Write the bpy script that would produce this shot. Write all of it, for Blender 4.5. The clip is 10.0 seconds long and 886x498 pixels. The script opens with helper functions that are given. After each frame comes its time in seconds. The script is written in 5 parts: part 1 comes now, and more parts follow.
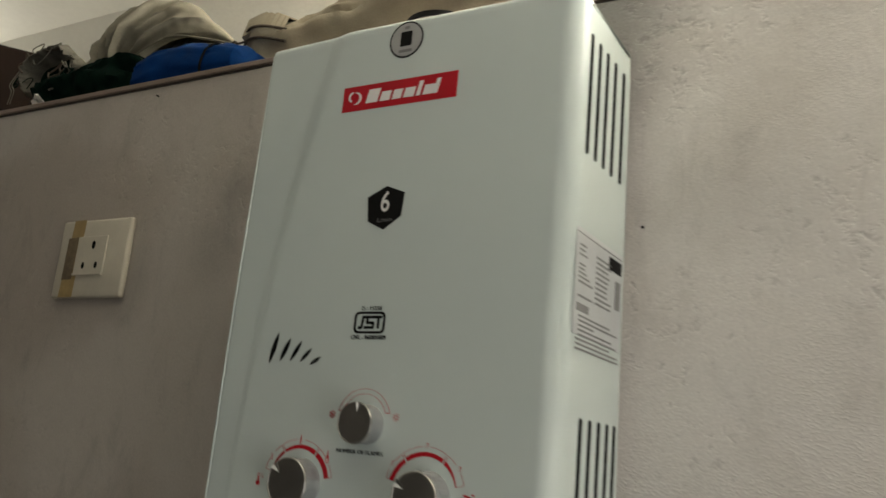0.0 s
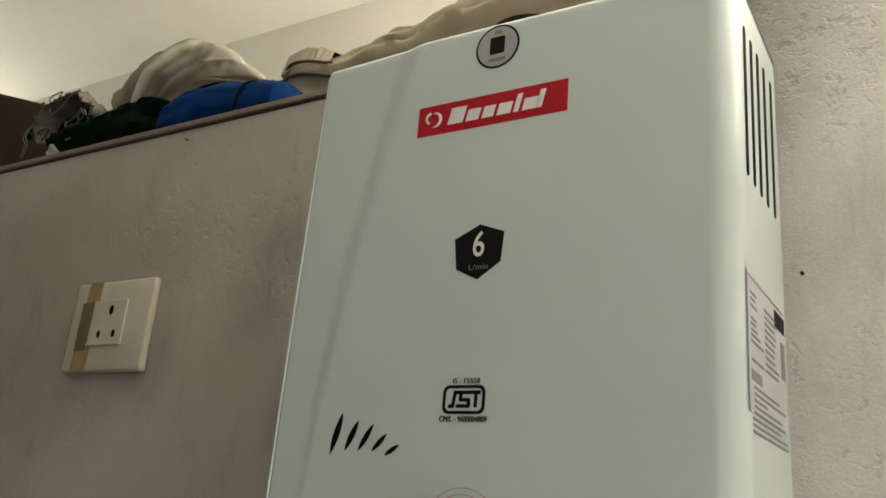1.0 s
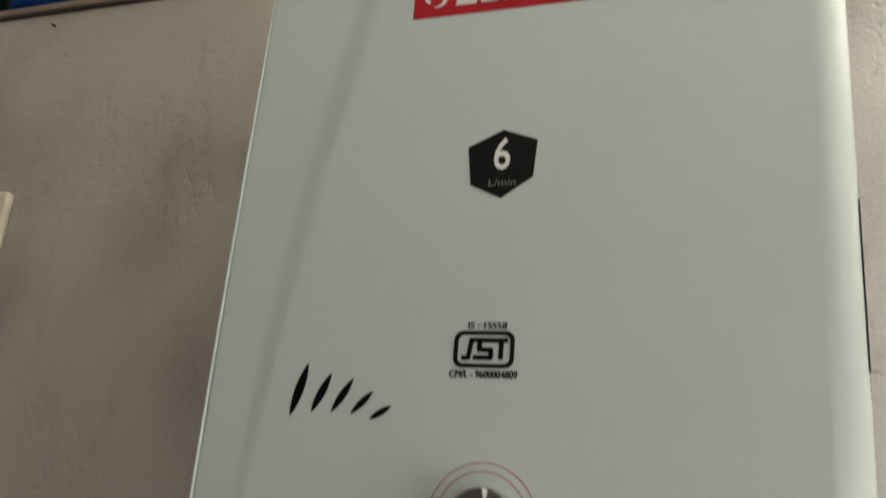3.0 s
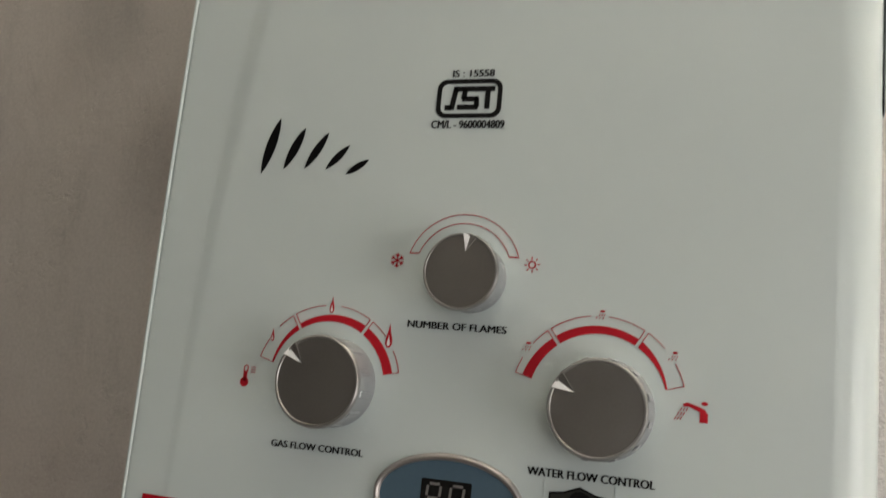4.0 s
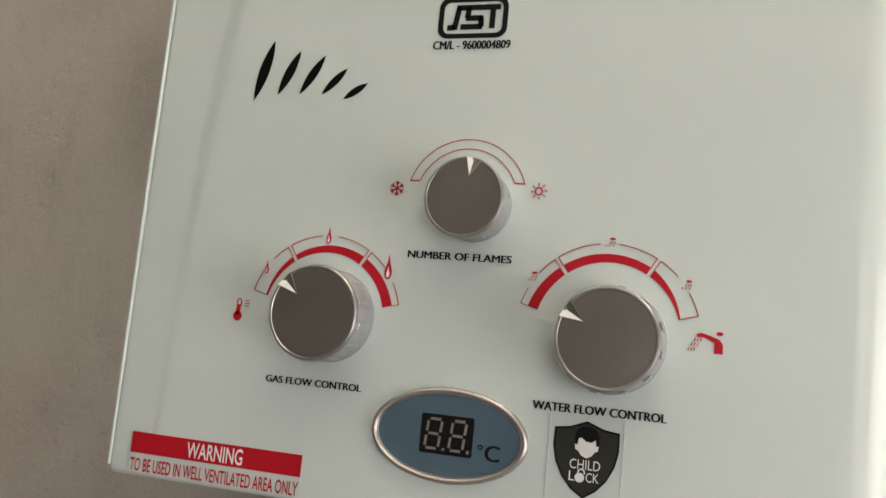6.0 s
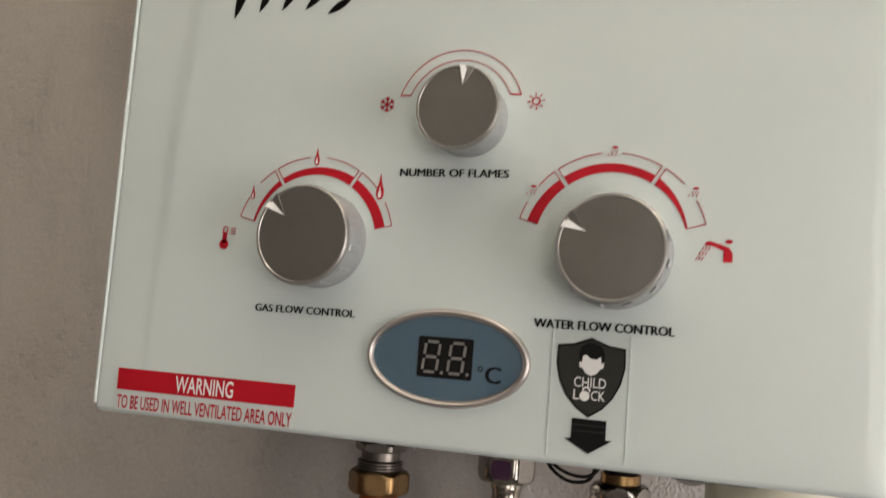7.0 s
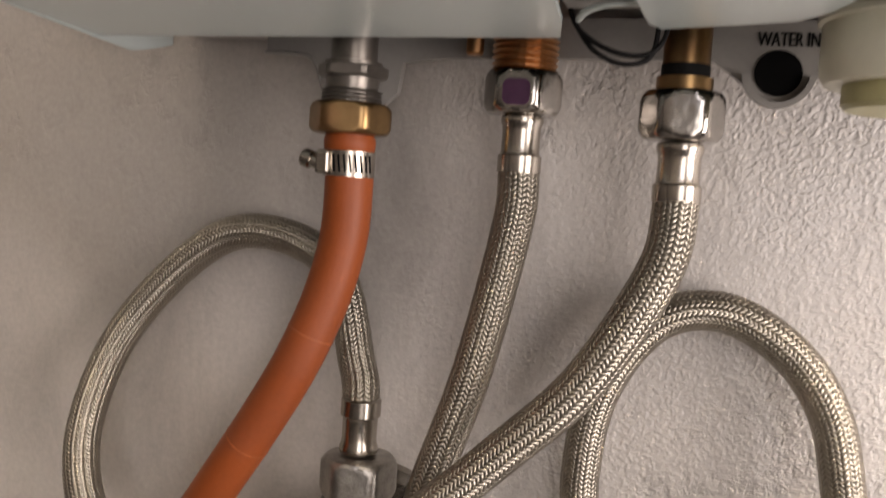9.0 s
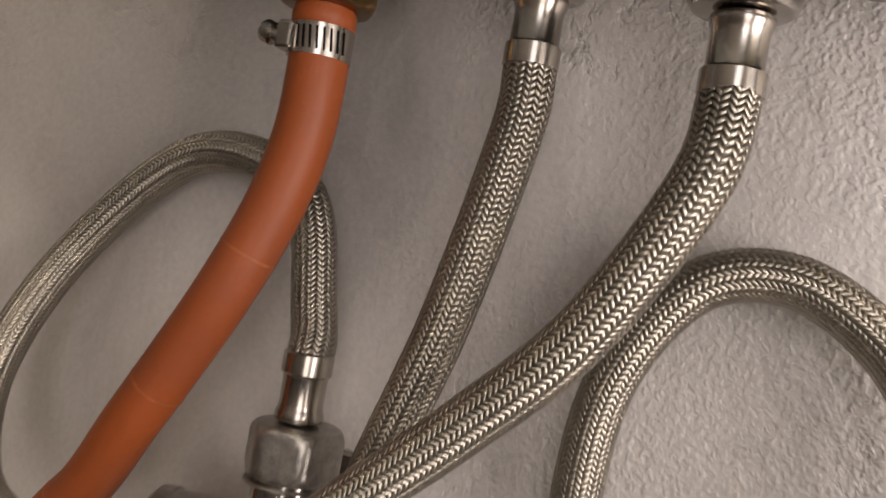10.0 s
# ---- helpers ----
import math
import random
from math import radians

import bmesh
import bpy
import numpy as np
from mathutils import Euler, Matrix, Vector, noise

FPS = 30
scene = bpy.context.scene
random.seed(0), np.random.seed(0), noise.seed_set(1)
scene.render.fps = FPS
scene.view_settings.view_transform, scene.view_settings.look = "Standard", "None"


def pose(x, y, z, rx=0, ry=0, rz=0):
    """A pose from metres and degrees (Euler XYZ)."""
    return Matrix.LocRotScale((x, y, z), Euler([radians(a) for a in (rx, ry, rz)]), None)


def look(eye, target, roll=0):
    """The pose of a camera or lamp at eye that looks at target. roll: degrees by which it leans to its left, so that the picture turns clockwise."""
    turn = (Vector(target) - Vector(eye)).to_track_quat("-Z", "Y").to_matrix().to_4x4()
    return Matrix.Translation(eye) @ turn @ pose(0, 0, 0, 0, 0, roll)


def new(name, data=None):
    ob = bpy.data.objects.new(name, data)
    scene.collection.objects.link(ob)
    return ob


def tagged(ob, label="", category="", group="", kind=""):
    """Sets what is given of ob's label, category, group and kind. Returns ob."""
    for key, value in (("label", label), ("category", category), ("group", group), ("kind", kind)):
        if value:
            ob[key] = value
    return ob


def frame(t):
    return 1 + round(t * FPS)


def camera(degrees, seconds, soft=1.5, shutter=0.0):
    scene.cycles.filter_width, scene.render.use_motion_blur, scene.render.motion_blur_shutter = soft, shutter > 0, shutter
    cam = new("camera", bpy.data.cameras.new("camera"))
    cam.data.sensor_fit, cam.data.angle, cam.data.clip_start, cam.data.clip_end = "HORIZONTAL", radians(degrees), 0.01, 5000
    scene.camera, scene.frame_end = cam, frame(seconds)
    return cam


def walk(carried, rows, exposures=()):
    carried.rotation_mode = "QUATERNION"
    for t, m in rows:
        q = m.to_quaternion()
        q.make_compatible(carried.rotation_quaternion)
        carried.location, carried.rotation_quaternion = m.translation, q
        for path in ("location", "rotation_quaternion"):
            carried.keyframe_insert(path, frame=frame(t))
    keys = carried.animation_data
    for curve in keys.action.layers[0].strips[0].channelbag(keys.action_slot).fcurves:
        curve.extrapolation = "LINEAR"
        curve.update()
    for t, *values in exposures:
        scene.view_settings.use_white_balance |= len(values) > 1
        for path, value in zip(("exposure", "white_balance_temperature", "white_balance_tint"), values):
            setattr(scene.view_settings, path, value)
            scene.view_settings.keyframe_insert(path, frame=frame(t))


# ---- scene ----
# ---------------------------------------------------------------- camera
cam = camera(54.0, 10.0, soft=1.5, shutter=0.4)
Z0 = 1.44  # height of the heater's foot over the floor
PATH = [
    (0.0, 0.50386, -0.53746, 0.09603, 31.082, 13.455, 5.292),
    (0.5, 0.41270, -0.48309, 0.11166, 31.425, 15.343, 4.573),
    (1.0, 0.38074, -0.44130, 0.11600, 32.701, 17.988, 4.979),
    (1.5, 0.33876, -0.42514, 0.12116, 30.134, 19.992, 4.864),
    (2.0, 0.27203, -0.40540, 0.14197, 24.433, 19.922, 4.538),
    (2.2, 0.25848, -0.38444, 0.14361, 22.932, 20.065, 5.116),
    (3.3, 0.23330, -0.36336, 0.09826, 19.355, 14.494, 4.890),
    (3.5, 0.23291, -0.35071, 0.08798, 18.531, 12.155, 5.097),
    (4.0, 0.22864, -0.33415, 0.06944, 18.673, 9.138, 5.466),
    (4.5, 0.22006, -0.32328, 0.06301, 18.507, 7.894, 5.804),
    (5.0, 0.22241, -0.31879, 0.05939, 18.775, 7.504, 5.820),
    (6.5, 0.22350, -0.31174, 0.05079, 18.043, 6.429, 5.168),
    (7.0, 0.21944, -0.29954, 0.03741, 17.927, 5.303, 4.246),
    (7.5, 0.20887, -0.27901, 0.02019, 18.002, 3.122, 3.709),
    (8.0, 0.20755, -0.24440, -0.00507, 17.363, 0.083, 3.275),
    (8.5, 0.19497, -0.21844, -0.03823, 16.723, -2.530, 2.825),
    (9.0, 0.19328, -0.19456, -0.05445, 16.829, -4.022, 4.047),
    (9.5, 0.20995, -0.16675, -0.09274, 19.998, -3.087, 7.509),
    (10.0, 0.20756, -0.11897, -0.10002, 23.459, 0.594, 10.064),
]


def aim(x, y, z, yaw, pitch, roll):
    a, b = radians(yaw), radians(pitch)
    eye = Vector((x, y, Z0 + z))
    return look(eye, eye + Vector((-math.sin(a) * math.cos(b), math.cos(a) * math.cos(b), math.sin(b))), roll)


# seconds, stops, kelvin, tint: the clip's camera brightens and warms its picture as it goes down
EXPOSURES = [
    (0.0, 0.52, 6800, 8),
    (0.5, 0.45, 6850, 8),
    (1.0, 0.83, 6900, 8),
    (1.5, 0.78, 6900, 8),
    (2.0, 0.79, 6900, 8),
    (3.5, 1.10, 6600, 12),
    (4.5, 1.35, 6580, 14),
    (5.0, 1.58, 6780, 14),
    (6.5, 1.71, 6800, 15),
    (7.5, 1.76, 6950, 19),
    (8.0, 1.95, 6980, 22),
    (8.5, 2.15, 7000, 21),
    (9.0, 2.36, 7000, 21),
    (9.5, 2.18, 7000, 21),
    (10.0, 2.20, 7000, 21),
]
walk(cam, [(t, aim(*p)) for t, *p in PATH], EXPOSURES)

# ---------------------------------------------------------------- light
world = bpy.data.worlds.new("world")
scene.world = world
world.use_nodes = True
sky = world.node_tree.nodes.new("ShaderNodeTexSky")
sky.sky_type, sky.sun_disc = "NISHITA", False
sky.sun_elevation, sky.sun_rotation = radians(49), radians(70)
world.node_tree.links.new(sky.outputs[0], world.node_tree.nodes["Background"].inputs[0])
world.node_tree.nodes["Background"].inputs[1].default_value = 0.05


def area(name, m, sx, sy, watts, colour):
    lamp = bpy.data.lights.new(name, "AREA")
    lamp.shape, lamp.size, lamp.size_y, lamp.energy, lamp.color = "RECTANGLE", sx, sy, watts, colour
    ob = new(name, lamp)
    ob.matrix_world = m
    return ob


# daylight in the opening of the side window
area("window_daylight", look((1.57, -0.55, 1.20), (0.3, 0.05, 1.36)), 0.9, 0.95, 4.4, (1.0, 0.98, 0.95))
# daylight in the unseen loft ventilator; the far lamp is added to brighten the ceiling
area("ventilator_daylight", look((0.95, 0.575, 2.13), (-0.85, -0.60, 2.62)), 0.7, 0.28, 40.0, (1.0, 0.97, 0.91))
area("far_ceiling_fill", look((-1.75, 0.575, 2.13), (-1.20, 0.10, 2.62)), 0.38, 0.28, 1.3, (1.0, 0.98, 0.93))
# daylight in the opening of the doorway behind
area("doorway_daylight", look((1.15, -2.05, 1.42), (0.25, 0.1, 1.30)), 0.8, 1.3, 2.6, (1.0, 0.98, 0.95))

# ---------------------------------------------------------------- materials


def material(name, colour, rough=0.5, metal=0.0, vary=0.12, scale=30.0, fine=400.0, bump=0.0, bump_scale=300.0, second=None, mask=(0.45, 0.6), coat=0.0, depth=0.002, spec=0.5):
    """A surface with colour varied at two scales, an optional second colour in patches, and fine relief."""
    m = bpy.data.materials.new(name)
    m.use_nodes = True
    n, l = m.node_tree.nodes, m.node_tree.links
    b = n["Principled BSDF"]
    b.inputs["Roughness"].default_value, b.inputs["Metallic"].default_value = rough, metal
    b.inputs["Coat Weight"].default_value = coat
    b.inputs["Specular IOR Level"].default_value = spec
    b.inputs["Coat Roughness"].default_value = 0.12
    tc = n.new("ShaderNodeTexCoord")

    def noise_at(s, detail=4.0):
        t = n.new("ShaderNodeTexNoise")
        t.inputs["Scale"].default_value, t.inputs["Detail"].default_value = s, detail
        l.new(tc.outputs["Object"], t.inputs["Vector"])
        return t

    big, small = noise_at(scale), noise_at(fine, 2.0)
    add = n.new("ShaderNodeMath")
    add.operation = "MULTIPLY_ADD"
    l.new(small.outputs["Fac"], add.inputs[0])
    add.inputs[1].default_value = 0.4
    l.new(big.outputs["Fac"], add.inputs[2])
    span = n.new("ShaderNodeMapRange")
    l.new(add.outputs[0], span.inputs["Value"])
    span.inputs["From Min"].default_value, span.inputs["From Max"].default_value = 0.45, 0.95
    span.inputs["To Min"].default_value, span.inputs["To Max"].default_value = 1 - vary, 1 + vary
    base = n.new("ShaderNodeRGB")
    base.outputs[0].default_value = (*colour, 1)
    col = base.outputs[0]
    if second:
        patch = noise_at(scale * 0.5, 6.0)
        step = n.new("ShaderNodeMapRange")
        step.interpolation_type = "SMOOTHSTEP"
        l.new(patch.outputs["Fac"], step.inputs["Value"])
        step.inputs["From Min"].default_value, step.inputs["From Max"].default_value = mask
        mix = n.new("ShaderNodeMix")
        mix.data_type = "RGBA"
        l.new(step.outputs[0], mix.inputs["Factor"])
        l.new(col, mix.inputs["A"])
        mix.inputs["B"].default_value = (*second, 1)
        col = mix.outputs["Result"]
    tint = n.new("ShaderNodeVectorMath")
    tint.operation = "SCALE"
    l.new(col, tint.inputs[0])
    l.new(span.outputs[0], tint.inputs["Scale"])
    if vary:
        l.new(tint.outputs[0], b.inputs["Base Color"])
    else:
        b.inputs["Base Color"].default_value = (*colour, 1)
    rr = n.new("ShaderNodeMapRange")
    l.new(big.outputs["Fac"], rr.inputs["Value"])
    rr.inputs["To Min"].default_value, rr.inputs["To Max"].default_value = max(rough * 0.8, 0.02), min(rough * 1.2, 1)
    if vary:
        l.new(rr.outputs[0], b.inputs["Roughness"])
    if bump:
        h = noise_at(bump_scale, 3.0)
        bp = n.new("ShaderNodeBump")
        bp.inputs["Strength"].default_value, bp.inputs["Distance"].default_value = bump, depth
        l.new(h.outputs["Fac"], bp.inputs["Height"])
        l.new(bp.outputs[0], b.inputs["Normal"])
    return m


def plaster_material():
    """Cement plaster: trowelled smooth, browner and darkened for shade on one side of the heater, coarse white paint on
    the other.
    """
    m = bpy.data.materials.new("plaster")
    m.use_nodes = True
    n, l = m.node_tree.nodes, m.node_tree.links
    b = n["Principled BSDF"]
    tc = n.new("ShaderNodeTexCoord")

    def noise_at(s, detail=3.0, rough=0.5, warp=0.0, stretch=None):
        t = n.new("ShaderNodeTexNoise")
        t.inputs["Scale"].default_value, t.inputs["Detail"].default_value = s, detail
        t.inputs["Roughness"].default_value, t.inputs["Distortion"].default_value = rough, warp
        if stretch:
            mp = n.new("ShaderNodeMapping")
            mp.inputs["Scale"].default_value, mp.inputs["Rotation"].default_value = stretch
            l.new(tc.outputs["Object"], mp.inputs["Vector"])
            l.new(mp.outputs[0], t.inputs["Vector"])
        else:
            l.new(tc.outputs["Object"], t.inputs["Vector"])
        return t.outputs["Fac"]

    def span(v, a, b, c, d, smooth=True):
        r = n.new("ShaderNodeMapRange")
        if smooth:
            r.interpolation_type = "SMOOTHSTEP"
        l.new(v, r.inputs["Value"])
        for key, val in (("From Min", a), ("From Max", b), ("To Min", c), ("To Max", d)):
            r.inputs[key].default_value = val
        return r.outputs[0]

    def calc(op, a, b, c=None):
        k = n.new("ShaderNodeMath")
        k.operation = op
        for slot, v in zip(k.inputs, (a, b, c)):
            if isinstance(v, float):
                slot.default_value = v
            elif v is not None:
                l.new(v, slot)
        return k.outputs[0]

    def blend(f, a, c):
        k = n.new("ShaderNodeMix")
        k.data_type = "RGBA"
        l.new(f, k.inputs["Factor"])
        for slot, v in (("A", a), ("B", c)):
            if isinstance(v, tuple):
                k.inputs[slot].default_value = (*v, 1)
            else:
                l.new(v, k.inputs[slot])
        return k.outputs["Result"]

    sep = n.new("ShaderNodeSeparateXYZ")
    l.new(tc.outputs["Object"], sep.inputs[0])
    # the border between the two finishes wanders about under the heater
    border = calc("MULTIPLY_ADD", noise_at(7.0), 0.30, sep.outputs["X"])
    coarse = span(border, 0.10, 0.40, 0.0, 1.0)
    high = span(sep.outputs["Z"], Z0 + 0.00, Z0 + 0.30, 0.0, 1.0)

    # darker tones here put the heater's shade on the smooth side into the colour
    shaded_smooth_side = blend(span(noise_at(5.0, 5.0), 0.38, 0.66, 0.0, 1.0), (0.485, 0.448, 0.405), (0.40, 0.357, 0.312))
    white_side = blend(span(noise_at(6.0, 5.0, 0.6), 0.40, 0.70, 0.0, 1.0), (0.66, 0.632, 0.602), (0.575, 0.542, 0.503))
    colour = blend(coarse, shaded_smooth_side, white_side)
    # fine speckle, scuffs drawn out by the trowel, and grey grime where the paint has pitted
    speck = span(noise_at(420.0, 2.0), 0.30, 0.70, 0.94, 1.06, False)
    scuff = span(noise_at(26.0, 8.0, 0.72, 0.6, ((1.0, 1.0, 0.45), (0.0, 0.5, 0.0))), 0.50, 0.76, 1.0, 0.82)
    pits = noise_at(95.0, 5.0, 0.65, 0.3)
    patch = span(noise_at(8.0, 4.0, 0.6), 0.47, 0.62, 0.0, 1.0)
    pitted = calc("MULTIPLY", patch, span(coarse, 0.0, 1.0, 0.38, 1.0))
    grime = calc("MULTIPLY", span(pits, 0.56, 0.68, 0.0, 0.22), pitted)
    total = calc("MULTIPLY", calc("MULTIPLY", speck, scuff), calc("SUBTRACT", 1.0, grime))
    # soot over the heater's flue corner, old grey smears and painted shade: centre, spread, depth
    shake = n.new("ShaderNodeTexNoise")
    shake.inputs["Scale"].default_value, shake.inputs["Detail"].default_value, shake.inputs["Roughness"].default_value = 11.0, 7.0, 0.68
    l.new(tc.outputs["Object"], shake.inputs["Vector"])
    # the last two entries put the heater's shade below it into the colour
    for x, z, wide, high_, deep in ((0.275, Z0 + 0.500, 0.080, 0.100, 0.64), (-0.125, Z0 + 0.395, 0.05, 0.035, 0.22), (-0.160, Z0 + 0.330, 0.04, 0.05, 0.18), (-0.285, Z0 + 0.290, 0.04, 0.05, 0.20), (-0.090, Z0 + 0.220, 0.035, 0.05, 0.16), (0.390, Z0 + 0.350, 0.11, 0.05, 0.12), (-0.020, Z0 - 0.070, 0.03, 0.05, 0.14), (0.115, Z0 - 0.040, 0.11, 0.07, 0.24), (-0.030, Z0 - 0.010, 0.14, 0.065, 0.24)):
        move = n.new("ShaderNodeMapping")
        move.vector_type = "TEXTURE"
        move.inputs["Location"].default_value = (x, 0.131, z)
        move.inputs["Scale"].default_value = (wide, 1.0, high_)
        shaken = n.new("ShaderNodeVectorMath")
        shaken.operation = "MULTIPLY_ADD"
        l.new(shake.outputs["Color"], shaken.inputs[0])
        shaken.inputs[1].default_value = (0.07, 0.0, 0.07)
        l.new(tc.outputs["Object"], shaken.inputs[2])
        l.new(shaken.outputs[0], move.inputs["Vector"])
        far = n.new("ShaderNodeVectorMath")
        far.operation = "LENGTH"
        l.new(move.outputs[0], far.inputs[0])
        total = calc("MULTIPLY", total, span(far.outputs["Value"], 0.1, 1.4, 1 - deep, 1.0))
    soil_and_shade = n.new("ShaderNodeVectorMath")
    soil_and_shade.operation = "SCALE"
    l.new(colour, soil_and_shade.inputs[0])
    l.new(total, soil_and_shade.inputs["Scale"])
    l.new(soil_and_shade.outputs[0], b.inputs["Base Color"])
    l.new(span(noise_at(60.0), 0.3, 0.7, 0.30, 0.48, False), b.inputs["Roughness"])
    # relief: pebbly daubs of paint, lumps, and shallow scraped hollows
    daub = span(noise_at(540.0, 1.0, 0.5, 0.15), 0.38, 0.70, 0.0, 1.0)
    fine = noise_at(700.0, 2.0)
    lump = noise_at(110.0, 2.0)
    rough_h = calc("MULTIPLY_ADD", daub, 0.25, calc("MULTIPLY_ADD", fine, 0.28, calc("MULTIPLY", lump, 0.32)))
    hollow = calc("MULTIPLY", span(pits, 0.50, 0.68, 0.0, -1.0), pitted)
    wave = noise_at(34.0, 4.0, 0.6, 0.5, ((1.0, 1.0, 0.5), (0.0, 0.5, 0.0)))
    plain_h = calc("MULTIPLY_ADD", hollow, 0.5, calc("MULTIPLY_ADD", wave, 0.9, calc("MULTIPLY", lump, 0.12)))
    stretch = noise_at(13.0, 4.0)
    daubs = calc("MULTIPLY", coarse, calc("MULTIPLY", span(stretch, 0.38, 0.62, 0.45, 1.15), span(high, 0.0, 1.0, 1.0, 0.30)))
    height = calc("ADD", calc("MULTIPLY", rough_h, daubs), plain_h)
    bp = n.new("ShaderNodeBump")
    bp.inputs["Distance"].default_value, bp.inputs["Strength"].default_value = 0.0011, 1.0
    l.new(height, bp.inputs["Height"])
    l.new(bp.outputs[0], b.inputs["Normal"])
    return m


ENAMEL = material("white_enamel", (0.575, 0.645, 0.625), 0.27, vary=0.0, scale=9.0, fine=60.0, coat=0.12)
PLASTER = plaster_material()
LIMEWASH = material("cream_limewash", (0.82, 0.80, 0.73), 0.8, vary=0.05, scale=4.0, fine=60.0, bump=0.25, bump_scale=120.0)
ROOM_PAINT = material("room_paint", (0.085, 0.078, 0.072), 0.8, vary=0.06, scale=2.0, fine=40.0)
FLOOR_TILE = material("cement_floor", (0.20, 0.188, 0.175), 0.6, vary=0.15, scale=4.0, fine=60.0)
BLACK = material("black_print", (0.006, 0.006, 0.006), 0.6, vary=0.1, scale=40, spec=0.15)
DARK = material("dark_cavity", (0.003, 0.003, 0.003), 0.9, vary=0.1, scale=40, spec=0.1)
RED = material("red_print", (0.44, 0.006, 0.016), 0.55, vary=0.06, scale=40, spec=0.25)
WHITE = material("white_print", (0.80, 0.80, 0.78), 0.45, vary=0.03, scale=40)
GREY_PRINT = material("grey_print", (0.19, 0.19, 0.19), 0.5, vary=0.1, scale=60)
CHARCOAL = material("charcoal_print", (0.026, 0.028, 0.023), 0.5, vary=0.08, scale=60, spec=0.2)
SILVER_BADGE = material("silver_foil", (0.36, 0.36, 0.36), 0.4, vary=0.08, scale=60)
LABEL_PAPER = material("grey_label_foil", (0.46, 0.48, 0.49), 0.4, vary=0.06, scale=50)
FILM = material("clear_sticker_film", (0.560, 0.625, 0.605), 0.24, vary=0.02, scale=30)
KNOB_FACE = material("satin_nickel_face", (0.30, 0.288, 0.266), 0.31, metal=0.88, vary=0.06, scale=60, fine=900)
KNOB_RIM = material("polished_rim", (0.44, 0.43, 0.41), 0.40, metal=1.0, vary=0.05, scale=60)
KNOB_SIDE = material("silver_plastic", (0.36, 0.375, 0.38), 0.36, metal=0.35, vary=0.05, scale=80)
BEZEL = material("champagne_bezel", (0.52, 0.485, 0.46), 0.38, metal=0.85, vary=0.05, scale=60)
SCREEN = material("blue_grey_lens", (0.075, 0.125, 0.165), 0.16, vary=0.05, scale=50)
LED_DARK = material("led_window", (0.006, 0.006, 0.006), 0.15, vary=0.1, scale=60)
LED_OFF = material("unlit_segment", (0.17, 0.16, 0.15), 0.4, vary=0.1, scale=60)
STEEL = material("stainless_steel", (0.43, 0.39, 0.34), 0.22, metal=1.0, vary=0.12, scale=120, fine=1500)
BRAID = material("stainless_braid", (0.365, 0.332, 0.278), 0.31, metal=1.0, vary=0.12, scale=160, fine=2500)
BRAID_CORE = material("braid_core", (0.32, 0.293, 0.247), 0.5, metal=0.8, vary=0.2, scale=200)
CHROME = material("worn_chrome", (0.36, 0.335, 0.305), 0.15, metal=1.0, vary=0.15, scale=90, fine=700, bump=0.22, bump_scale=55, depth=0.003)
CAST_METAL = material("scuffed_cast_chrome", (0.35, 0.33, 0.30), 0.36, metal=0.95, vary=0.3, scale=220, fine=1200, bump=0.25, bump_scale=500, depth=0.0006)
DULL_METAL = material("dull_zinc", (0.22, 0.20, 0.178), 0.36, metal=0.9, vary=0.2, scale=90)
BRASS = material("worn_brass", (0.28, 0.175, 0.08), 0.32, metal=1.0, vary=0.22, scale=90, second=(0.26, 0.15, 0.07))
COPPER = material("copper_thread", (0.42, 0.22, 0.10), 0.35, metal=1.0, vary=0.2, scale=150)
RUBBER = material("orange_rubber", (0.255, 0.056, 0.0115), 0.5, vary=0.10, scale=35, fine=500, bump=0.12, bump_scale=900, second=(0.19, 0.047, 0.016), mask=(0.48, 0.70), spec=0.35, depth=0.0006)
RUBBER_SEAM = material("rubber_seam", (0.29, 0.074, 0.020), 0.6, vary=0.25, scale=200)
BLACK_RUBBER = material("black_rubber", (0.007, 0.0065, 0.0065), 0.6, vary=0.15, scale=80, spec=0.15)
CREAM_PLASTIC = material("cream_plastic", (0.72, 0.695, 0.555), 0.35, vary=0.05, scale=40)
BRACKET_STEEL = material("pale_painted_steel", (0.30, 0.287, 0.268), 0.45, vary=0.10, scale=60, fine=500)
PURPLE = material("purple_paint", (0.045, 0.010, 0.038), 0.4, vary=0.2, scale=200)
FILM_EDGE = material("sticker_edge", (0.565, 0.63, 0.61), 0.27, vary=0.05, scale=60)
DRAIN_CAP = material("yellowed_cap_plastic", (0.50, 0.47, 0.25), 0.4, vary=0.08, scale=60)
AGED_PLASTIC = material("aged_ivory_plastic", (0.55, 0.51, 0.42), 0.4, vary=0.07, scale=40)
TAPE = material("yellowed_tape", (0.34, 0.245, 0.11), 0.35, vary=0.16, scale=90)
STAIN = material("brown_tape_residue", (0.16, 0.12, 0.075), 0.6, vary=0.35, scale=160)
PLATE_STEEL = material("galvanised_plate", (0.40, 0.38, 0.37), 0.45, metal=0.6, vary=0.12, scale=60)
SACK = material("woven_plastic_sack", (0.215, 0.195, 0.145), 0.7, vary=0.14, scale=25, fine=350, bump=0.35, bump_scale=500, depth=0.001)
SACK_TAN = material("tan_sack", (0.34, 0.297, 0.215), 0.7, vary=0.14, scale=25, fine=350, bump=0.35, bump_scale=500, depth=0.001)
BLUE = material("blue_tarpaulin", (0.0010, 0.028, 0.125), 0.65, spec=0.06, vary=0.25, scale=40, fine=500, bump=0.2, bump_scale=120)
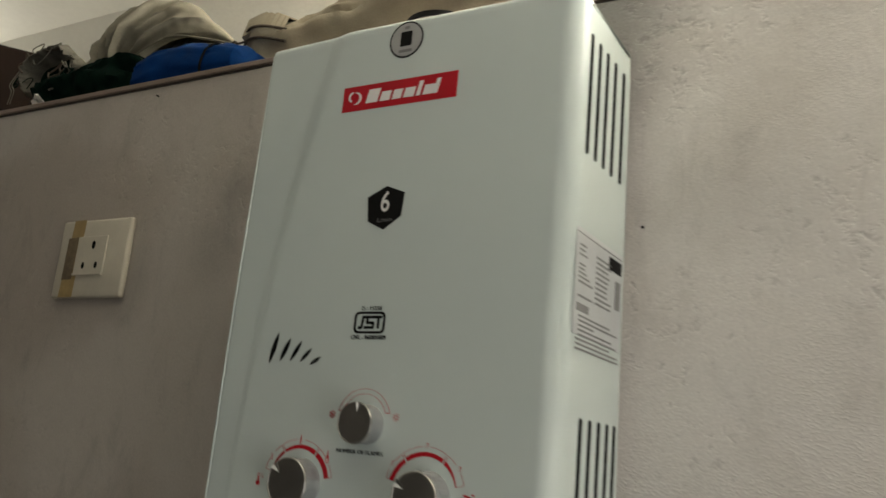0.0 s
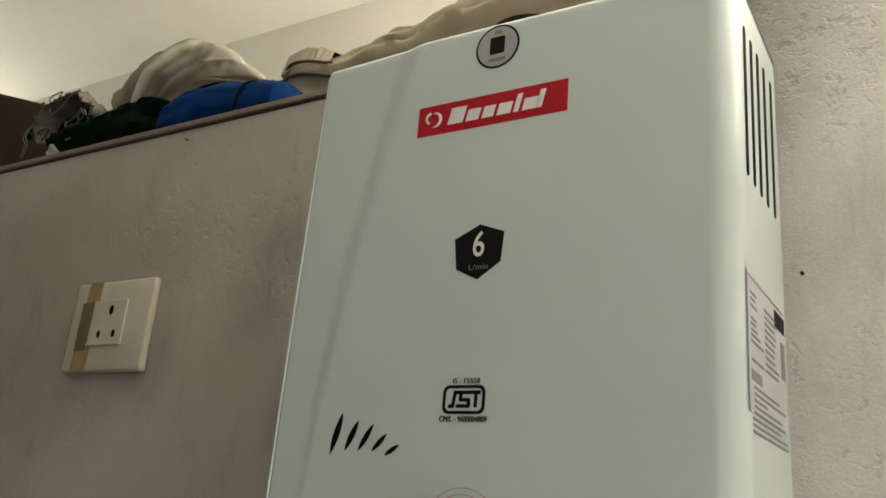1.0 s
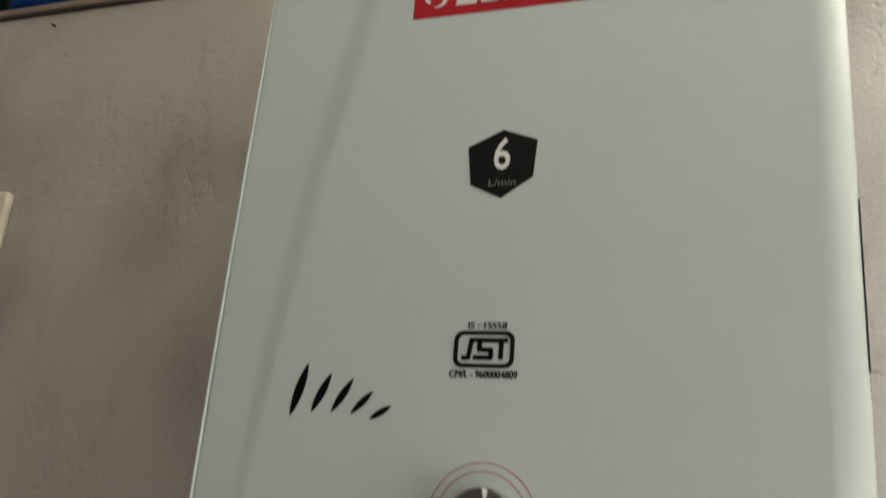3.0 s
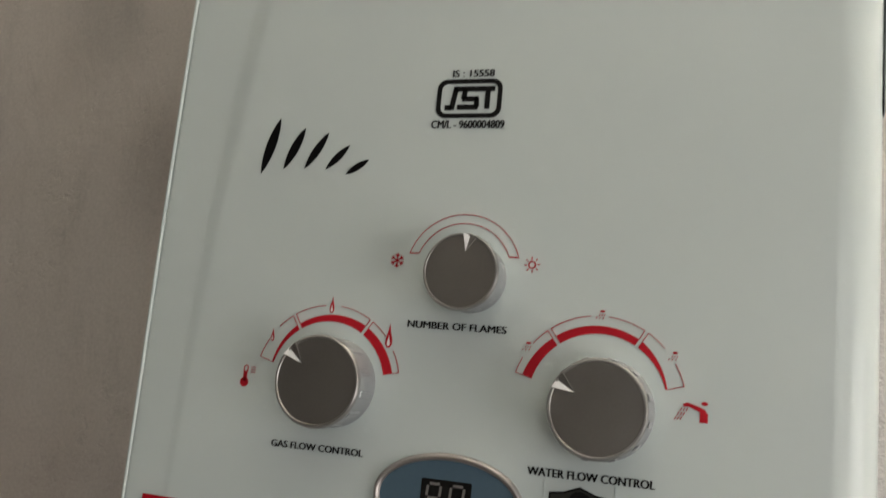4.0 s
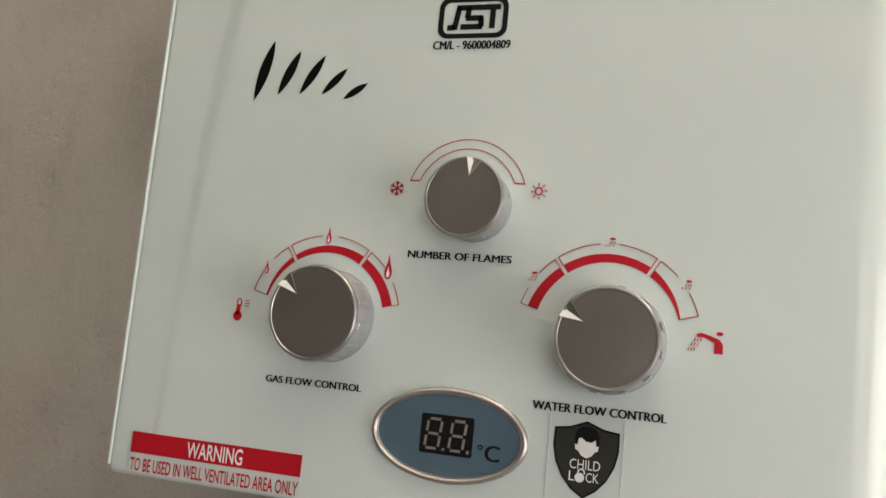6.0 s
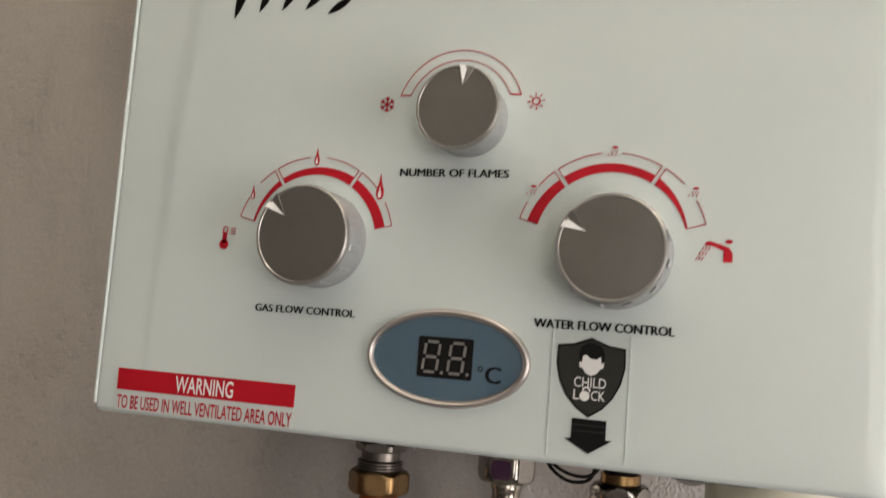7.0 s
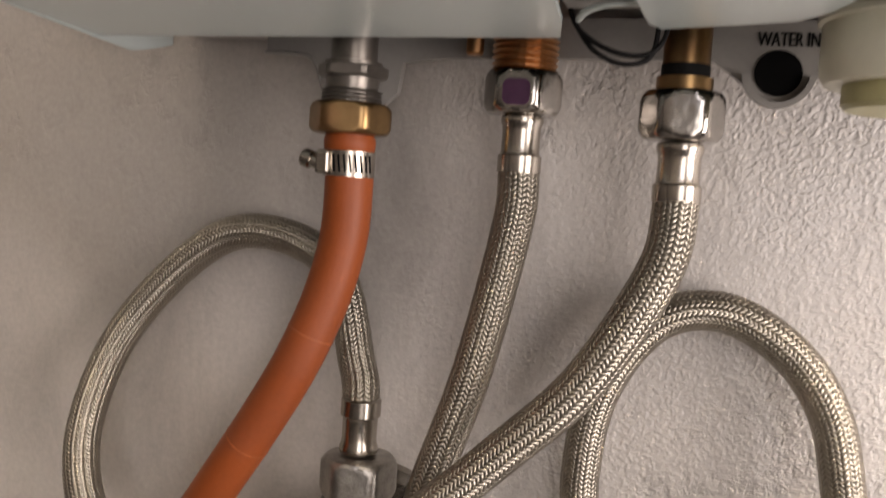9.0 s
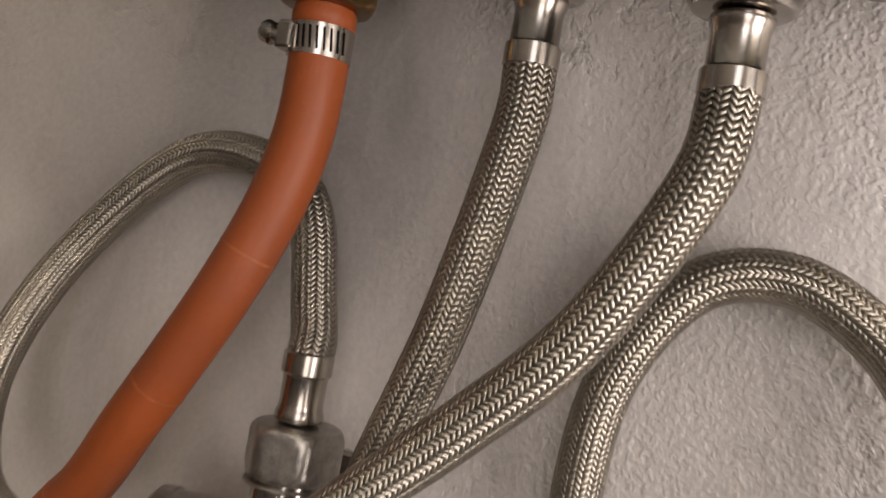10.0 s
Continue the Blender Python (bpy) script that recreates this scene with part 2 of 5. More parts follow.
GREEN = material("dark_green_cloth", (0.003, 0.012, 0.008), 0.9, spec=0.05, vary=0.3, scale=60, fine=500)
FRAY = material("frayed_fabric", (0.12, 0.113, 0.09), 0.8, vary=0.35, scale=90)
ROPE = material("old_cord", (0.07, 0.052, 0.036), 0.8, vary=0.3, scale=150)
CARTON = material("dark_brown_box", (0.022, 0.012, 0.008), 0.7, spec=0.2, vary=0.2, scale=20)
SHELF_EDGE = material("shelf_edge", (0.22, 0.17, 0.14), 0.6, vary=0.15, scale=30)
UNDER_EDGE_SHADE = material("under_edge_shade", (0.045, 0.032, 0.025), 0.7, vary=0.2, scale=30)

# ---------------------------------------------------------------- mesh helpers


def part(name, bm, mat, parent=None, label="", smooth=None):
    """One mesh object out of a bmesh, under a thing or a part."""
    me = bpy.data.meshes.new(name)
    bmesh.ops.recalc_face_normals(bm, faces=bm.faces)
    bm.to_mesh(me)
    bm.free()
    me.materials.append(mat)
    if smooth:
        me.polygons.foreach_set("use_smooth", [True] * len(me.polygons))
        me.set_sharp_from_angle(angle=radians(smooth))
    ob = new(name, me)
    ob.parent = parent
    if label:
        ob["label"] = label
    return ob


def thing(name, at, label, category, group="", kind=""):
    ob = new(name)
    ob.location = at
    ob.empty_display_size = 0.02
    return tagged(ob, label, category, group, kind)


def box(bm, x0, x1, y0, y1, z0, z1, bevel=0.0, seg=2):
    m = Matrix.Translation(((x0 + x1) / 2, (y0 + y1) / 2, (z0 + z1) / 2)) @ Matrix.Diagonal((x1 - x0, y1 - y0, z1 - z0, 1))
    v = bmesh.ops.create_cube(bm, size=1.0, matrix=m)["verts"]
    if bevel:
        e = list({e for w in v for e in w.link_edges})
        bmesh.ops.bevel(bm, geom=e, offset=bevel, segments=seg, affect="EDGES", profile=0.5)
    return bm


def prism(bm, pts, d0, d1, plane="y"):
    """A flat outline (u, w) given thickness: plane y: (u, d, w); plane x: (d, u, w); plane z: (u, w, d)."""
    put = {"y": lambda u, w, d: (u, d, w), "x": lambda u, w, d: (d, u, w), "z": lambda u, w, d: (u, w, d)}[plane]
    a = [bm.verts.new(put(u, w, d0)) for u, w in pts]
    b = [bm.verts.new(put(u, w, d1)) for u, w in pts]
    bm.faces.new(a)
    bm.faces.new(b)
    for i in range(len(pts)):
        j = (i + 1) % len(pts)
        bm.faces.new((a[i], a[j], b[j], b[i]))
    return bm


def rounded(x0, x1, z0, z1, r, n=5):
    out = []
    for cx, cz, a in ((x1 - r, z1 - r, 0), (x0 + r, z1 - r, 90), (x0 + r, z0 + r, 180), (x1 - r, z0 + r, 270)):
        out += [(cx + r * math.cos(radians(a + 90 * i / n)), cz + r * math.sin(radians(a + 90 * i / n))) for i in range(n + 1)]
    return out


def ring_strip(bm, cx, cz, a0, a1, inner, outer, d0, d1, n=40):
    """A band on an arc (degrees); inner and outer are radii, or functions of the share of the way along it."""
    f = lambda r, s: r(s) if callable(r) else r
    quads = []
    for i in range(n + 1):
        s = i / n
        a = radians(a0 + (a1 - a0) * s)
        c, w = math.cos(a), math.sin(a)
        quads.append([bm.verts.new((cx + f(r, s) * c, d, cz + f(r, s) * w)) for r in (inner, outer) for d in (d0, d1)])
    for p, q in zip(quads, quads[1:]):
        for i, j in ((0, 1), (1, 3), (3, 2), (2, 0)):
            bm.faces.new((p[i], p[j], q[j], q[i]))
    bm.faces.new([quads[0][k] for k in (0, 1, 3, 2)])
    bm.faces.new([quads[-1][k] for k in (0, 1, 3, 2)])
    return bm


def line_strip(bm, a, b, w, d0, d1):
    u = Vector((b[0] - a[0], b[1] - a[1])).normalized()
    nx, nz = -u.y * w / 2, u.x * w / 2
    return prism(bm, [(a[0] + nx, a[1] + nz), (b[0] + nx, b[1] + nz), (b[0] - nx, b[1] - nz), (a[0] - nx, a[1] - nz)], d0, d1)


def lathe(bm, profile, at=(0, 0, 0), axis="z", seg=32, turn=None):
    """A turned body from (radius, height) pairs; axis z, or y (height counts towards the viewer, -y)."""
    m = Matrix.Translation(at) @ (turn or (Matrix.Rotation(radians(90), 4, "X") if axis == "y" else Matrix()))
    rings = []
    for r, h in profile:
        if r < 1e-6:
            rings.append([bm.verts.new(m @ Vector((0, 0, h)))])
        else:
            rings.append([bm.verts.new(m @ Vector((r * math.cos(2 * math.pi * i / seg), r * math.sin(2 * math.pi * i / seg), h))) for i in range(seg)])
    for p, q in zip(rings, rings[1:]):
        for i in range(seg):
            j = (i + 1) % seg
            if len(p) == 1 and len(q) == 1:
                continue
            if len(p) == 1:
                bm.faces.new((p[0], q[i], q[j]))
            elif len(q) == 1:
                bm.faces.new((p[i], p[j], q[0]))
            else:
                bm.faces.new((p[i], p[j], q[j], q[i]))
    for ends in (rings[0], rings[-1]):
        if len(ends) > 2:
            bm.faces.new(ends)
    return bm


def hex_nut(bm, at, r, z0, z1, spin=0.0):
    """A hexagon nut with turned ends, which round the corners of its faces; r across the corners."""
    m = Matrix.Translation(at) @ Matrix.Rotation(radians(spin), 4, "Z")
    flat, c, n = r * 0.866, (z1 - z0) * 0.24, 72
    heights = [(z0, 0.90), (z0 + 0.10 * c, 0.975), (z0 + 0.35 * c, 1.04), (z0 + 0.65 * c, 1.09), (z0 + c, 1.115)]
    heights += [(z0 + z1 - z, k) for z, k in reversed(heights)]
    rings = []
    for z, k in heights:
        ring = []
        for i in range(n):
            a = 2 * math.pi * i / n
            side = flat / math.cos((a % (math.pi / 3)) - math.pi / 6)
            rr = min(side, flat * k)
            ring.append(bm.verts.new(m @ Vector((rr * math.cos(a), rr * math.sin(a), z))))
        rings.append(ring)
    for p, q in zip(rings, rings[1:]):
        for i in range(n):
            bm.faces.new((p[i], p[(i + 1) % n], q[(i + 1) % n], q[i]))
    bm.faces.new(rings[0])
    bm.faces.new(rings[-1])
    return bm


def smooth_path(points, n):
    """Catmull-Rom through the points, n steps a span."""
    p = [Vector(q) for q in points]
    p = [2 * p[0] - p[1]] + p + [2 * p[-1] - p[-2]]
    out = []
    for i in range(1, len(p) - 2):
        a, b, c, d = p[i - 1 : i + 3]
        for k in range(n):
            u = k / n
            out.append(0.5 * (2 * b + (c - a) * u + (2 * a - 5 * b + 4 * c - d) * u * u + (3 * b - a - 3 * c + d) * u**3))
    return out + [p[-2]]


def even_path(points, step):
    """The same path in steps of even length, with a frame that does not twist."""
    fine = smooth_path(points, 40)
    total = [0.0]
    for a, b in zip(fine, fine[1:]):
        total.append(total[-1] + (b - a).length)
    count = max(2, int(total[-1] / step))
    places, k = [], 0
    for i in range(count + 1):
        s = total[-1] * i / count
        while k < len(fine) - 2 and total[k + 1] < s:
            k += 1
        places.append(fine[k].lerp(fine[k + 1], (s - total[k]) / max(total[k + 1] - total[k], 1e-9)))
    frames, side = [], Vector((0, -1, 0))
    for i, q in enumerate(places):
        along = (places[min(i + 1, count)] - places[max(i - 1, 0)]).normalized()
        side = (side - along * side.dot(along)).normalized()
        frames.append((q, side.copy(), along.cross(side)))
    return frames


def tube(bm, frames, r, seg=20):
    radius = r if callable(r) else (lambda s: r)
    rings = []
    for i, (q, u, v) in enumerate(frames):
        rr = radius(i / (len(frames) - 1))
        rings.append([bm.verts.new(q + rr * (u * math.cos(2 * math.pi * k / seg) + v * math.sin(2 * math.pi * k / seg))) for k in range(seg)])
    for p, q in zip(rings, rings[1:]):
        for k in range(seg):
            bm.faces.new((p[k], p[(k + 1) % seg], q[(k + 1) % seg], q[k]))
    bm.faces.new(rings[0])
    bm.faces.new(rings[-1])
    return bm


def lettering(name, words, x0, x1, z0, z1, depth, mat, parent, bold=0.0, turn=None, label="", heavy=0.0):
    """Words in the built-in font, fitted into a box on the front (or, with turn, on a plane of its own)."""
    cu = bpy.data.curves.new(name, "FONT")
    cu.body, cu.size, cu.offset, cu.resolution_u = words, 1.0, bold, 3
    tmp = bpy.data.objects.new(name + "_source", cu)
    scene.collection.objects.link(tmp)
    bpy.context.view_layer.update()
    me = bpy.data.meshes.new_from_object(tmp.evaluated_get(bpy.context.evaluated_depsgraph_get()))
    bpy.data.objects.remove(tmp)
    bpy.data.curves.remove(cu)
    co = np.empty(len(me.vertices) * 3, dtype=np.float32)
    me.vertices.foreach_get("co", co)
    co = co.reshape(-1, 3)
    lo, hi = co.min(0), co.max(0)
    u = x0 + (co[:, 0] - lo[0]) / (hi[0] - lo[0]) * (x1 - x0)
    w = z0 + (co[:, 1] - lo[1]) / (hi[1] - lo[1]) * (z1 - z0)
    flat = np.stack([u, np.full_like(u, depth), w], 1)
    me.vertices.foreach_set("co", flat.astype(np.float32).ravel())
    if turn is not None:
        me.transform(turn)
    if heavy:
        verts = [tuple(v.co) for v in me.vertices]
        faces = [tuple(p.vertices) for p in me.polygons]
        n = len(verts)
        two = bpy.data.meshes.new(name)
        two.from_pydata(verts + [(x + heavy, y - 0.00004, z) for x, y, z in verts], [], faces + [tuple(i + n for i in f) for f in faces])
        bpy.data.meshes.remove(me)
        me = two
    me.materials.clear()
    me.materials.append(mat)
    me.update()
    ob = new(name, me)
    ob.parent = parent
    if label:
        ob["label"] = label
    return ob

# ---------------------------------------------------------------- the room
WALL_Y = 0.131


def slab(name, x0, x1, y0, y1, z0, z1, mat, label, category):
    ob = part(name, box(bmesh.new(), x0, x1, y0, y1, z0, z1), mat)
    return tagged(ob, label, category, kind="structure")


slab("floor", -2.2, 1.8, -2.3, 0.9, -0.1, 0.0, FLOOR_TILE, "plain grey cement floor of the small room", "floor")
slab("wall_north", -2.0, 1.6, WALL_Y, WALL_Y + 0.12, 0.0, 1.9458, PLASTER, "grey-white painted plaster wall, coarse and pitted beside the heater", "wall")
slab("loft_slab", -2.0, 1.6, WALL_Y + 0.12, 0.60, 1.84, 1.9458, LIMEWASH, "cream cement loft slab behind the wall top", "loft")
slab("ceiling", -2.2, 1.8, -2.3, 0.9, 2.444, 2.55, LIMEWASH, "cream limewashed ceiling over room and loft", "ceiling")
slab("wall_west", -2.12, -2.0, -2.2, 0.72, 0.0, 2.444, ROOM_PAINT, "plain painted side wall", "wall")
# loft back wall, round the ventilator and the far opening added for light
slab("wall_loft_west", -1.55, 0.60, 0.60, 0.72, 1.84, 2.444, LIMEWASH, "cream limewashed wall behind the loft", "wall")
slab("wall_loft_corner", -2.0, -1.95, 0.60, 0.72, 1.84, 2.444, LIMEWASH, "cream limewashed wall beside the added far opening", "wall")
slab("wall_loft_far_low", -1.95, -1.55, 0.60, 0.72, 1.84, 1.98, LIMEWASH, "cream limewashed wall below the added far opening", "wall")
slab("wall_loft_far_high", -1.95, -1.55, 0.60, 0.72, 2.28, 2.444, LIMEWASH, "cream limewashed wall over the added far opening", "wall")
slab("wall_loft_east", 1.30, 1.6, 0.60, 0.72, 1.84, 2.444, LIMEWASH, "cream limewashed wall beside the ventilator", "wall")
slab("wall_loft_low", 0.60, 1.30, 0.60, 0.72, 1.84, 1.98, LIMEWASH, "cream limewashed wall below the ventilator", "wall")
slab("wall_loft_high", 0.60, 1.30, 0.60, 0.72, 2.28, 2.444, LIMEWASH, "cream limewashed wall over the ventilator", "wall")
# east wall, round the side window
slab("wall_east_low", 1.6, 1.72, -2.2, 0.72, 0.0, 0.70, ROOM_PAINT, "plain painted wall below the window", "wall")
slab("wall_east_high", 1.6, 1.72, -2.2, 0.72, 1.70, 2.444, ROOM_PAINT, "plain painted wall over the window", "wall")
slab("wall_east_back", 1.6, 1.72, -0.08, 0.72, 0.70, 1.70, ROOM_PAINT, "plain painted wall beside the window", "wall")
slab("wall_east_front", 1.6, 1.72, -2.2, -1.02, 0.70, 1.70, ROOM_PAINT, "plain painted wall beside the window", "wall")
# south wall, round the doorway
slab("wall_south_west", -2.0, 0.7, -2.2, -2.08, 0.0, 2.444, ROOM_PAINT, "plain painted wall beside the doorway", "wall")
slab("wall_south_top", 0.7, 1.6, -2.2, -2.08, 2.1, 2.444, ROOM_PAINT, "plain painted wall over the doorway", "wall")
# the wooden edge of the loft
edge = part("loft_edge_board", box(bmesh.new(), -2.0, 1.6, WALL_Y - 0.004, 0.24, 1.948, 1.955, 0.0015), SHELF_EDGE)
tagged(edge, "thin brown wooden board along the loft edge", "trim", kind="structure")
# a dark strip stands in for the shadow below the overhanging board
gap = part("loft_edge_shade", box(bmesh.new(), -2.0, 1.6, WALL_Y - 0.0015, 0.24, 1.9460, 1.948), UNDER_EDGE_SHADE)
tagged(gap, "dark strip for the shadow under the loft edge board", "trim", kind="structure")
nail = part("nail", lathe(bmesh.new(), [(0.0009, 0.006), (0.0009, -0.003), (0.0, -0.003)], (-0.3236, WALL_Y + 0.002, Z0 + 0.4934), "y", 12), DARK)
tagged(nail, "small dark nail stub in the plaster wall", "nail")

# a tiny nail hole, drawn as a dark stub like the nail above
hole = part("nail", lathe(bmesh.new(), [(0.0011, 0.004), (0.0011, -0.0012), (0.0, -0.0012)], (0.2890, WALL_Y + 0.002, Z0 + 0.2930), "y", 12), DARK)
tagged(hole, "tiny dark nail hole in the painted wall", "nail")

# ---------------------------------------------------------------- the water heater
heater = thing("water_heater", (0, 0, Z0), "white enamelled gas water heater with three knobs, hung on the wall", "water heater")
XL, XR, YB, ZT, ZB, RC = -0.0230, 0.2805, 0.118, 0.4460, -0.0052, 0.017
RB, FALL = 0.0022, 0.05


def case_outline(ix, iy):
    """The case from above, drawn in by ix and iy: a crisp and a rounded front corner, square at the back."""
    x0, x1 = XL + ix, XR - ix
    out = [(x0, YB)]
    small, r = max(0.0035 - ix, 0.001), max(RC - iy, 0.002)
    for cx, a, r in ((x0 + small, 180, small), (x1 - r, 270, r)):
        out += [(cx + r * math.cos(radians(a + 9 * i)), iy + r + r * math.sin(radians(a + 9 * i))) for i in range(11)]
        if a == 180:
            out += [(x, iy) for x in np.arange(-0.0155, 0.075, 0.0011)]
    return out + [(x1, YB)]


def crease(x, z):
    """The shallow pressed line that sweeps up the front, and the slight fall of the sheet beyond it."""
    off = x - 0.285 * max(z, 0.0) ** 2
    wide = 0.003 + 0.034 * max(z, 0.0)
    s = min(max((0.5 * wide - off) / wide, 0.0), 1.0)
    return (0.09 + 0.24 * max(z, 0.0)) * wide * (0.6 * s + 0.4 * s * s * (3 - 2 * s)) + 0.022 * max(-off - 0.5 * wide, 0.0)


def case():
    bm = bmesh.new()
    levels = []
    for k in range(6):
        a = radians(90 * k / 5)
        levels.append((ZB + RB - RB * math.cos(a), 0.002 - 0.002 * math.sin(a), RB - RB * math.sin(a)))
    levels += [(z, 0.0, 0.0) for z in np.linspace(ZB + 0.012, ZT - 0.01, 36)]
    for k in range(6):
        a = radians(90 * k / 5)
        levels.append((ZT - 0.006 + 0.006 * math.sin(a), 0.006 - 0.006 * math.cos(a), 0.006 - 0.006 * math.cos(a)))
    rings = [[bm.verts.new((x, min(y, 0.088 + 0.006 * k if k < 6 and x < 0.1 else YB - 0.010 * max(z, 0.0) / ZT) + (crease(x, z) if y < 0.010 else 0.0), z - (FALL * y * (1 - k / 6) if k < 6 else 0.0) + (0.015 * (min(x, 0.17) - 0.06) - 0.03 * max(x - 0.17, 0.0) - 0.05 * y if z > ZT - 0.007 else 0.0))) for x, y in case_outline(i, j)] for k, (z, i, j) in enumerate(levels)]
    for p, q in zip(rings, rings[1:]):
        for a in range(len(p) - 1):
            bm.faces.new((p[a], p[a + 1], q[a + 1], q[a]))
    bm.faces.new(rings[-1])
    return bm


part("case", case(), ENAMEL, heater, "glossy white enamelled sheet-steel case", 40)


bead = even_path([(XL + 0.0008, 0.0016, ZB + 0.003), (XL + 0.0009, 0.0016, 0.2), (XL + 0.0009, 0.0016 + crease(XL, 0.43), ZT - 0.008)], 0.02)
part("edge_bead", tube(bmesh.new(), bead, 0.0009, 8), ENAMEL, heater, "rolled edge of the front sheet", 60)


def bottom_pan():
    bm = bmesh.new()
    o = [(x, y) for x, y in case_outline(0.0018, RB - 0.0003) if y < 0.03]
    pts = [(o[0][0], 0.071)] + o + [(o[-1][0], 0.010), (0.2240, 0.012), (0.2200, 0.022), (0.2165, 0.032), (0.2100, 0.040), (0.1980, 0.044), (0.1765, 0.050), (0.1735, 0.044), (0.1715, 0.0165), (0.1525, 0.0170), (0.1500, 0.046), (0.1470, 0.062)]
    prism(bm, pts, ZB, ZB + 0.0022, "z")
    for v in bm.verts:
        v.co.z -= FALL * v.co.y
    return bm


part("bottom_pan", bottom_pan(), ENAMEL, heater, "folded white underside with printed notes")


def back_plate():
    bm = bmesh.new()
    box(bm, XL + 0.006, XR - 0.006, 0.1085, 0.1285, 0.000, 0.425, 0.001)
    return bm


part("back_plate", back_plate(), PLATE_STEEL, heater, "grey galvanised plate against the wall")
# a near-black sheet added to stand for the shade inside the case
bm = bmesh.new()
box(bm, XL + 0.004, XR - 0.004, 0.052, 0.058, 0.03, 0.42)
part("inner_dark_sheet", bm, DARK, heater, "near-black sheet added for the dark inside of the case")


flue = part("flue_collar", lathe(bmesh.new(), [(0.031, -0.012), (0.031, 0.0150), (0.0325, 0.0155), (0.0325, 0.0170), (0.031, 0.0175)], (0.121, 0.062, ZT), seg=44), BRACKET_STEEL, heater, "pale steel flue collar on top", 40)
part("rim", lathe(bmesh.new(), [(0.0310, 0.0170), (0.0330, 0.0170), (0.0330, 0.0225), (0.0318, 0.0232), (0.0, 0.0232)], (0.121, 0.062, ZT), seg=44), BLACK_RUBBER, flue, "sooty black rim of the flue", 40)


def leaf(bm, a, b, w, d0, d1, n=9):
    """A slit pointed at both ends."""
    p, q = Vector(a), Vector(b)
    u = (q - p).normalized()
    s = Vector((-u.y, u.x))
    side = [(i / n, math.sin(math.pi * i / n) ** 0.8 * w / 2) for i in range(1, n)]
    pts = [p] + [p.lerp(q, t) + s * k for t, k in side] + [q] + [p.lerp(q, t) - s * k for t, k in reversed(side)]
    return prism(bm, [tuple(v) for v in pts], d0, d1)


for a, b, w in (((0.0332, 0.1828), (0.0265, 0.1570), 0.0048), ((0.0462, 0.1782), (0.0376, 0.1592), 0.0042), ((0.0579, 0.1760), (0.0479, 0.1595), 0.0038), ((0.0686, 0.1703), (0.0582, 0.1593), 0.0033), ((0.0784, 0.1639), (0.0681, 0.1572), 0.0030)):
    part("slit", leaf(bmesh.new(), a, b, w, 0.004, -0.00025), DARK, heater, "black leaf-shaped air slit")

# louvres in the right side
for z0, z1, ys in ((0.3185, 0.4140, (0.0215, 0.0385, 0.0555, 0.0735, 0.0935)), (0.030, 0.1310, (0.0365, 0.0545, 0.0725, 0.0900, 0.1060))):
    for y in ys:
        bm = bmesh.new()
        prism(bm, rounded(y - 0.0032, y + 0.0032, z0, z1, 0.003), XR - 0.003, XR + 0.00025, "x")
        part("louvre", bm, DARK, heater, "black upright slot in the side")

# rating label on the right side
label = part("rating_label", prism(bmesh.new(), rounded(0.0115, 0.1085, 0.1865, 0.2625, 0.002), XR, XR + 0.0003, "x"), LABEL_PAPER, heater, "silver-grey rating label with small print")
rng = random.Random(4)


def side_bar(y0, y1, z0, z1, mat=GREY_PRINT, name="print_line"):
    part(name, prism(bmesh.new(), [(y0, z0), (y1, z0), (y1, z1), (y0, z1)], XR + 0.0003, XR + 0.0005, "x"), mat, label)


side_bar(0.0125, 0.107, 0.2585, 0.2592, GREY_PRINT)
for z in (0.2500, 0.2465, 0.2430, 0.2360, 0.2330, 0.2300, 0.2270):
    side_bar(0.018, 0.018 + rng.uniform(0.010, 0.022), z, z + 0.0013)
side_bar(0.018, 0.046, 0.2235, 0.2250)
side_bar(0.018, 0.046, 0.2135, 0.2150)
for i in range(10):
    z = 0.2480 - 0.0038 * i
    side_bar(0.052, 0.052 + rng.uniform(0.022, 0.034), z, z + 0.0016, GREY_PRINT)
side_bar(0.078, 0.106, 0.2460, 0.2560, BLACK, "print_block")
side_bar(0.094, 0.105, 0.2180, 0.2400, GREY_PRINT, "print_block")
side_bar(0.0165, 0.040, 0.2035, 0.2090, GREY_PRINT, "print_block")
for i, (a, b) in enumerate(((0.022, 0.085), (0.022, 0.102), (0.022, 0.052), (0.022, 0.090), (0.022, 0.100), (0.018, 0.086), (0.018, 0.104), (0.018, 0.106))):
    z = 0.2005 - 0.0033 * i
    side_bar(a, b, z - 0.0008, z + 0.0006)


def mark(name, pts, mat, parent, y0=0.0, y1=-0.0003, label=""):
    return part(name, prism(bmesh.new(), pts, y0, y1), mat, parent, label)


def disc(cx, cz, r, n=48, rz=None):
    return [(cx + r * math.cos(2 * math.pi * i / n), cz + (rz or r) * math.sin(2 * math.pi * i / n)) for i in range(n)]


# round foil badge
badge = mark("round_badge", disc(0.1267, 0.4258, 0.0163), BLACK, heater, label="round silver badge with a black rim")
mark("foil", disc(0.1267, 0.4258, 0.0148), SILVER_BADGE, badge, -0.0003, -0.0005)
mark("emblem", rounded(0.1212, 0.1322, 0.4200, 0.4330, 0.001), BLACK, badge, -0.0005, -0.0007)
mark("print_line", rounded(0.1205, 0.1332, 0.4145, 0.4170, 0.0004), GREY_PRINT, badge, -0.0005, -0.0007)
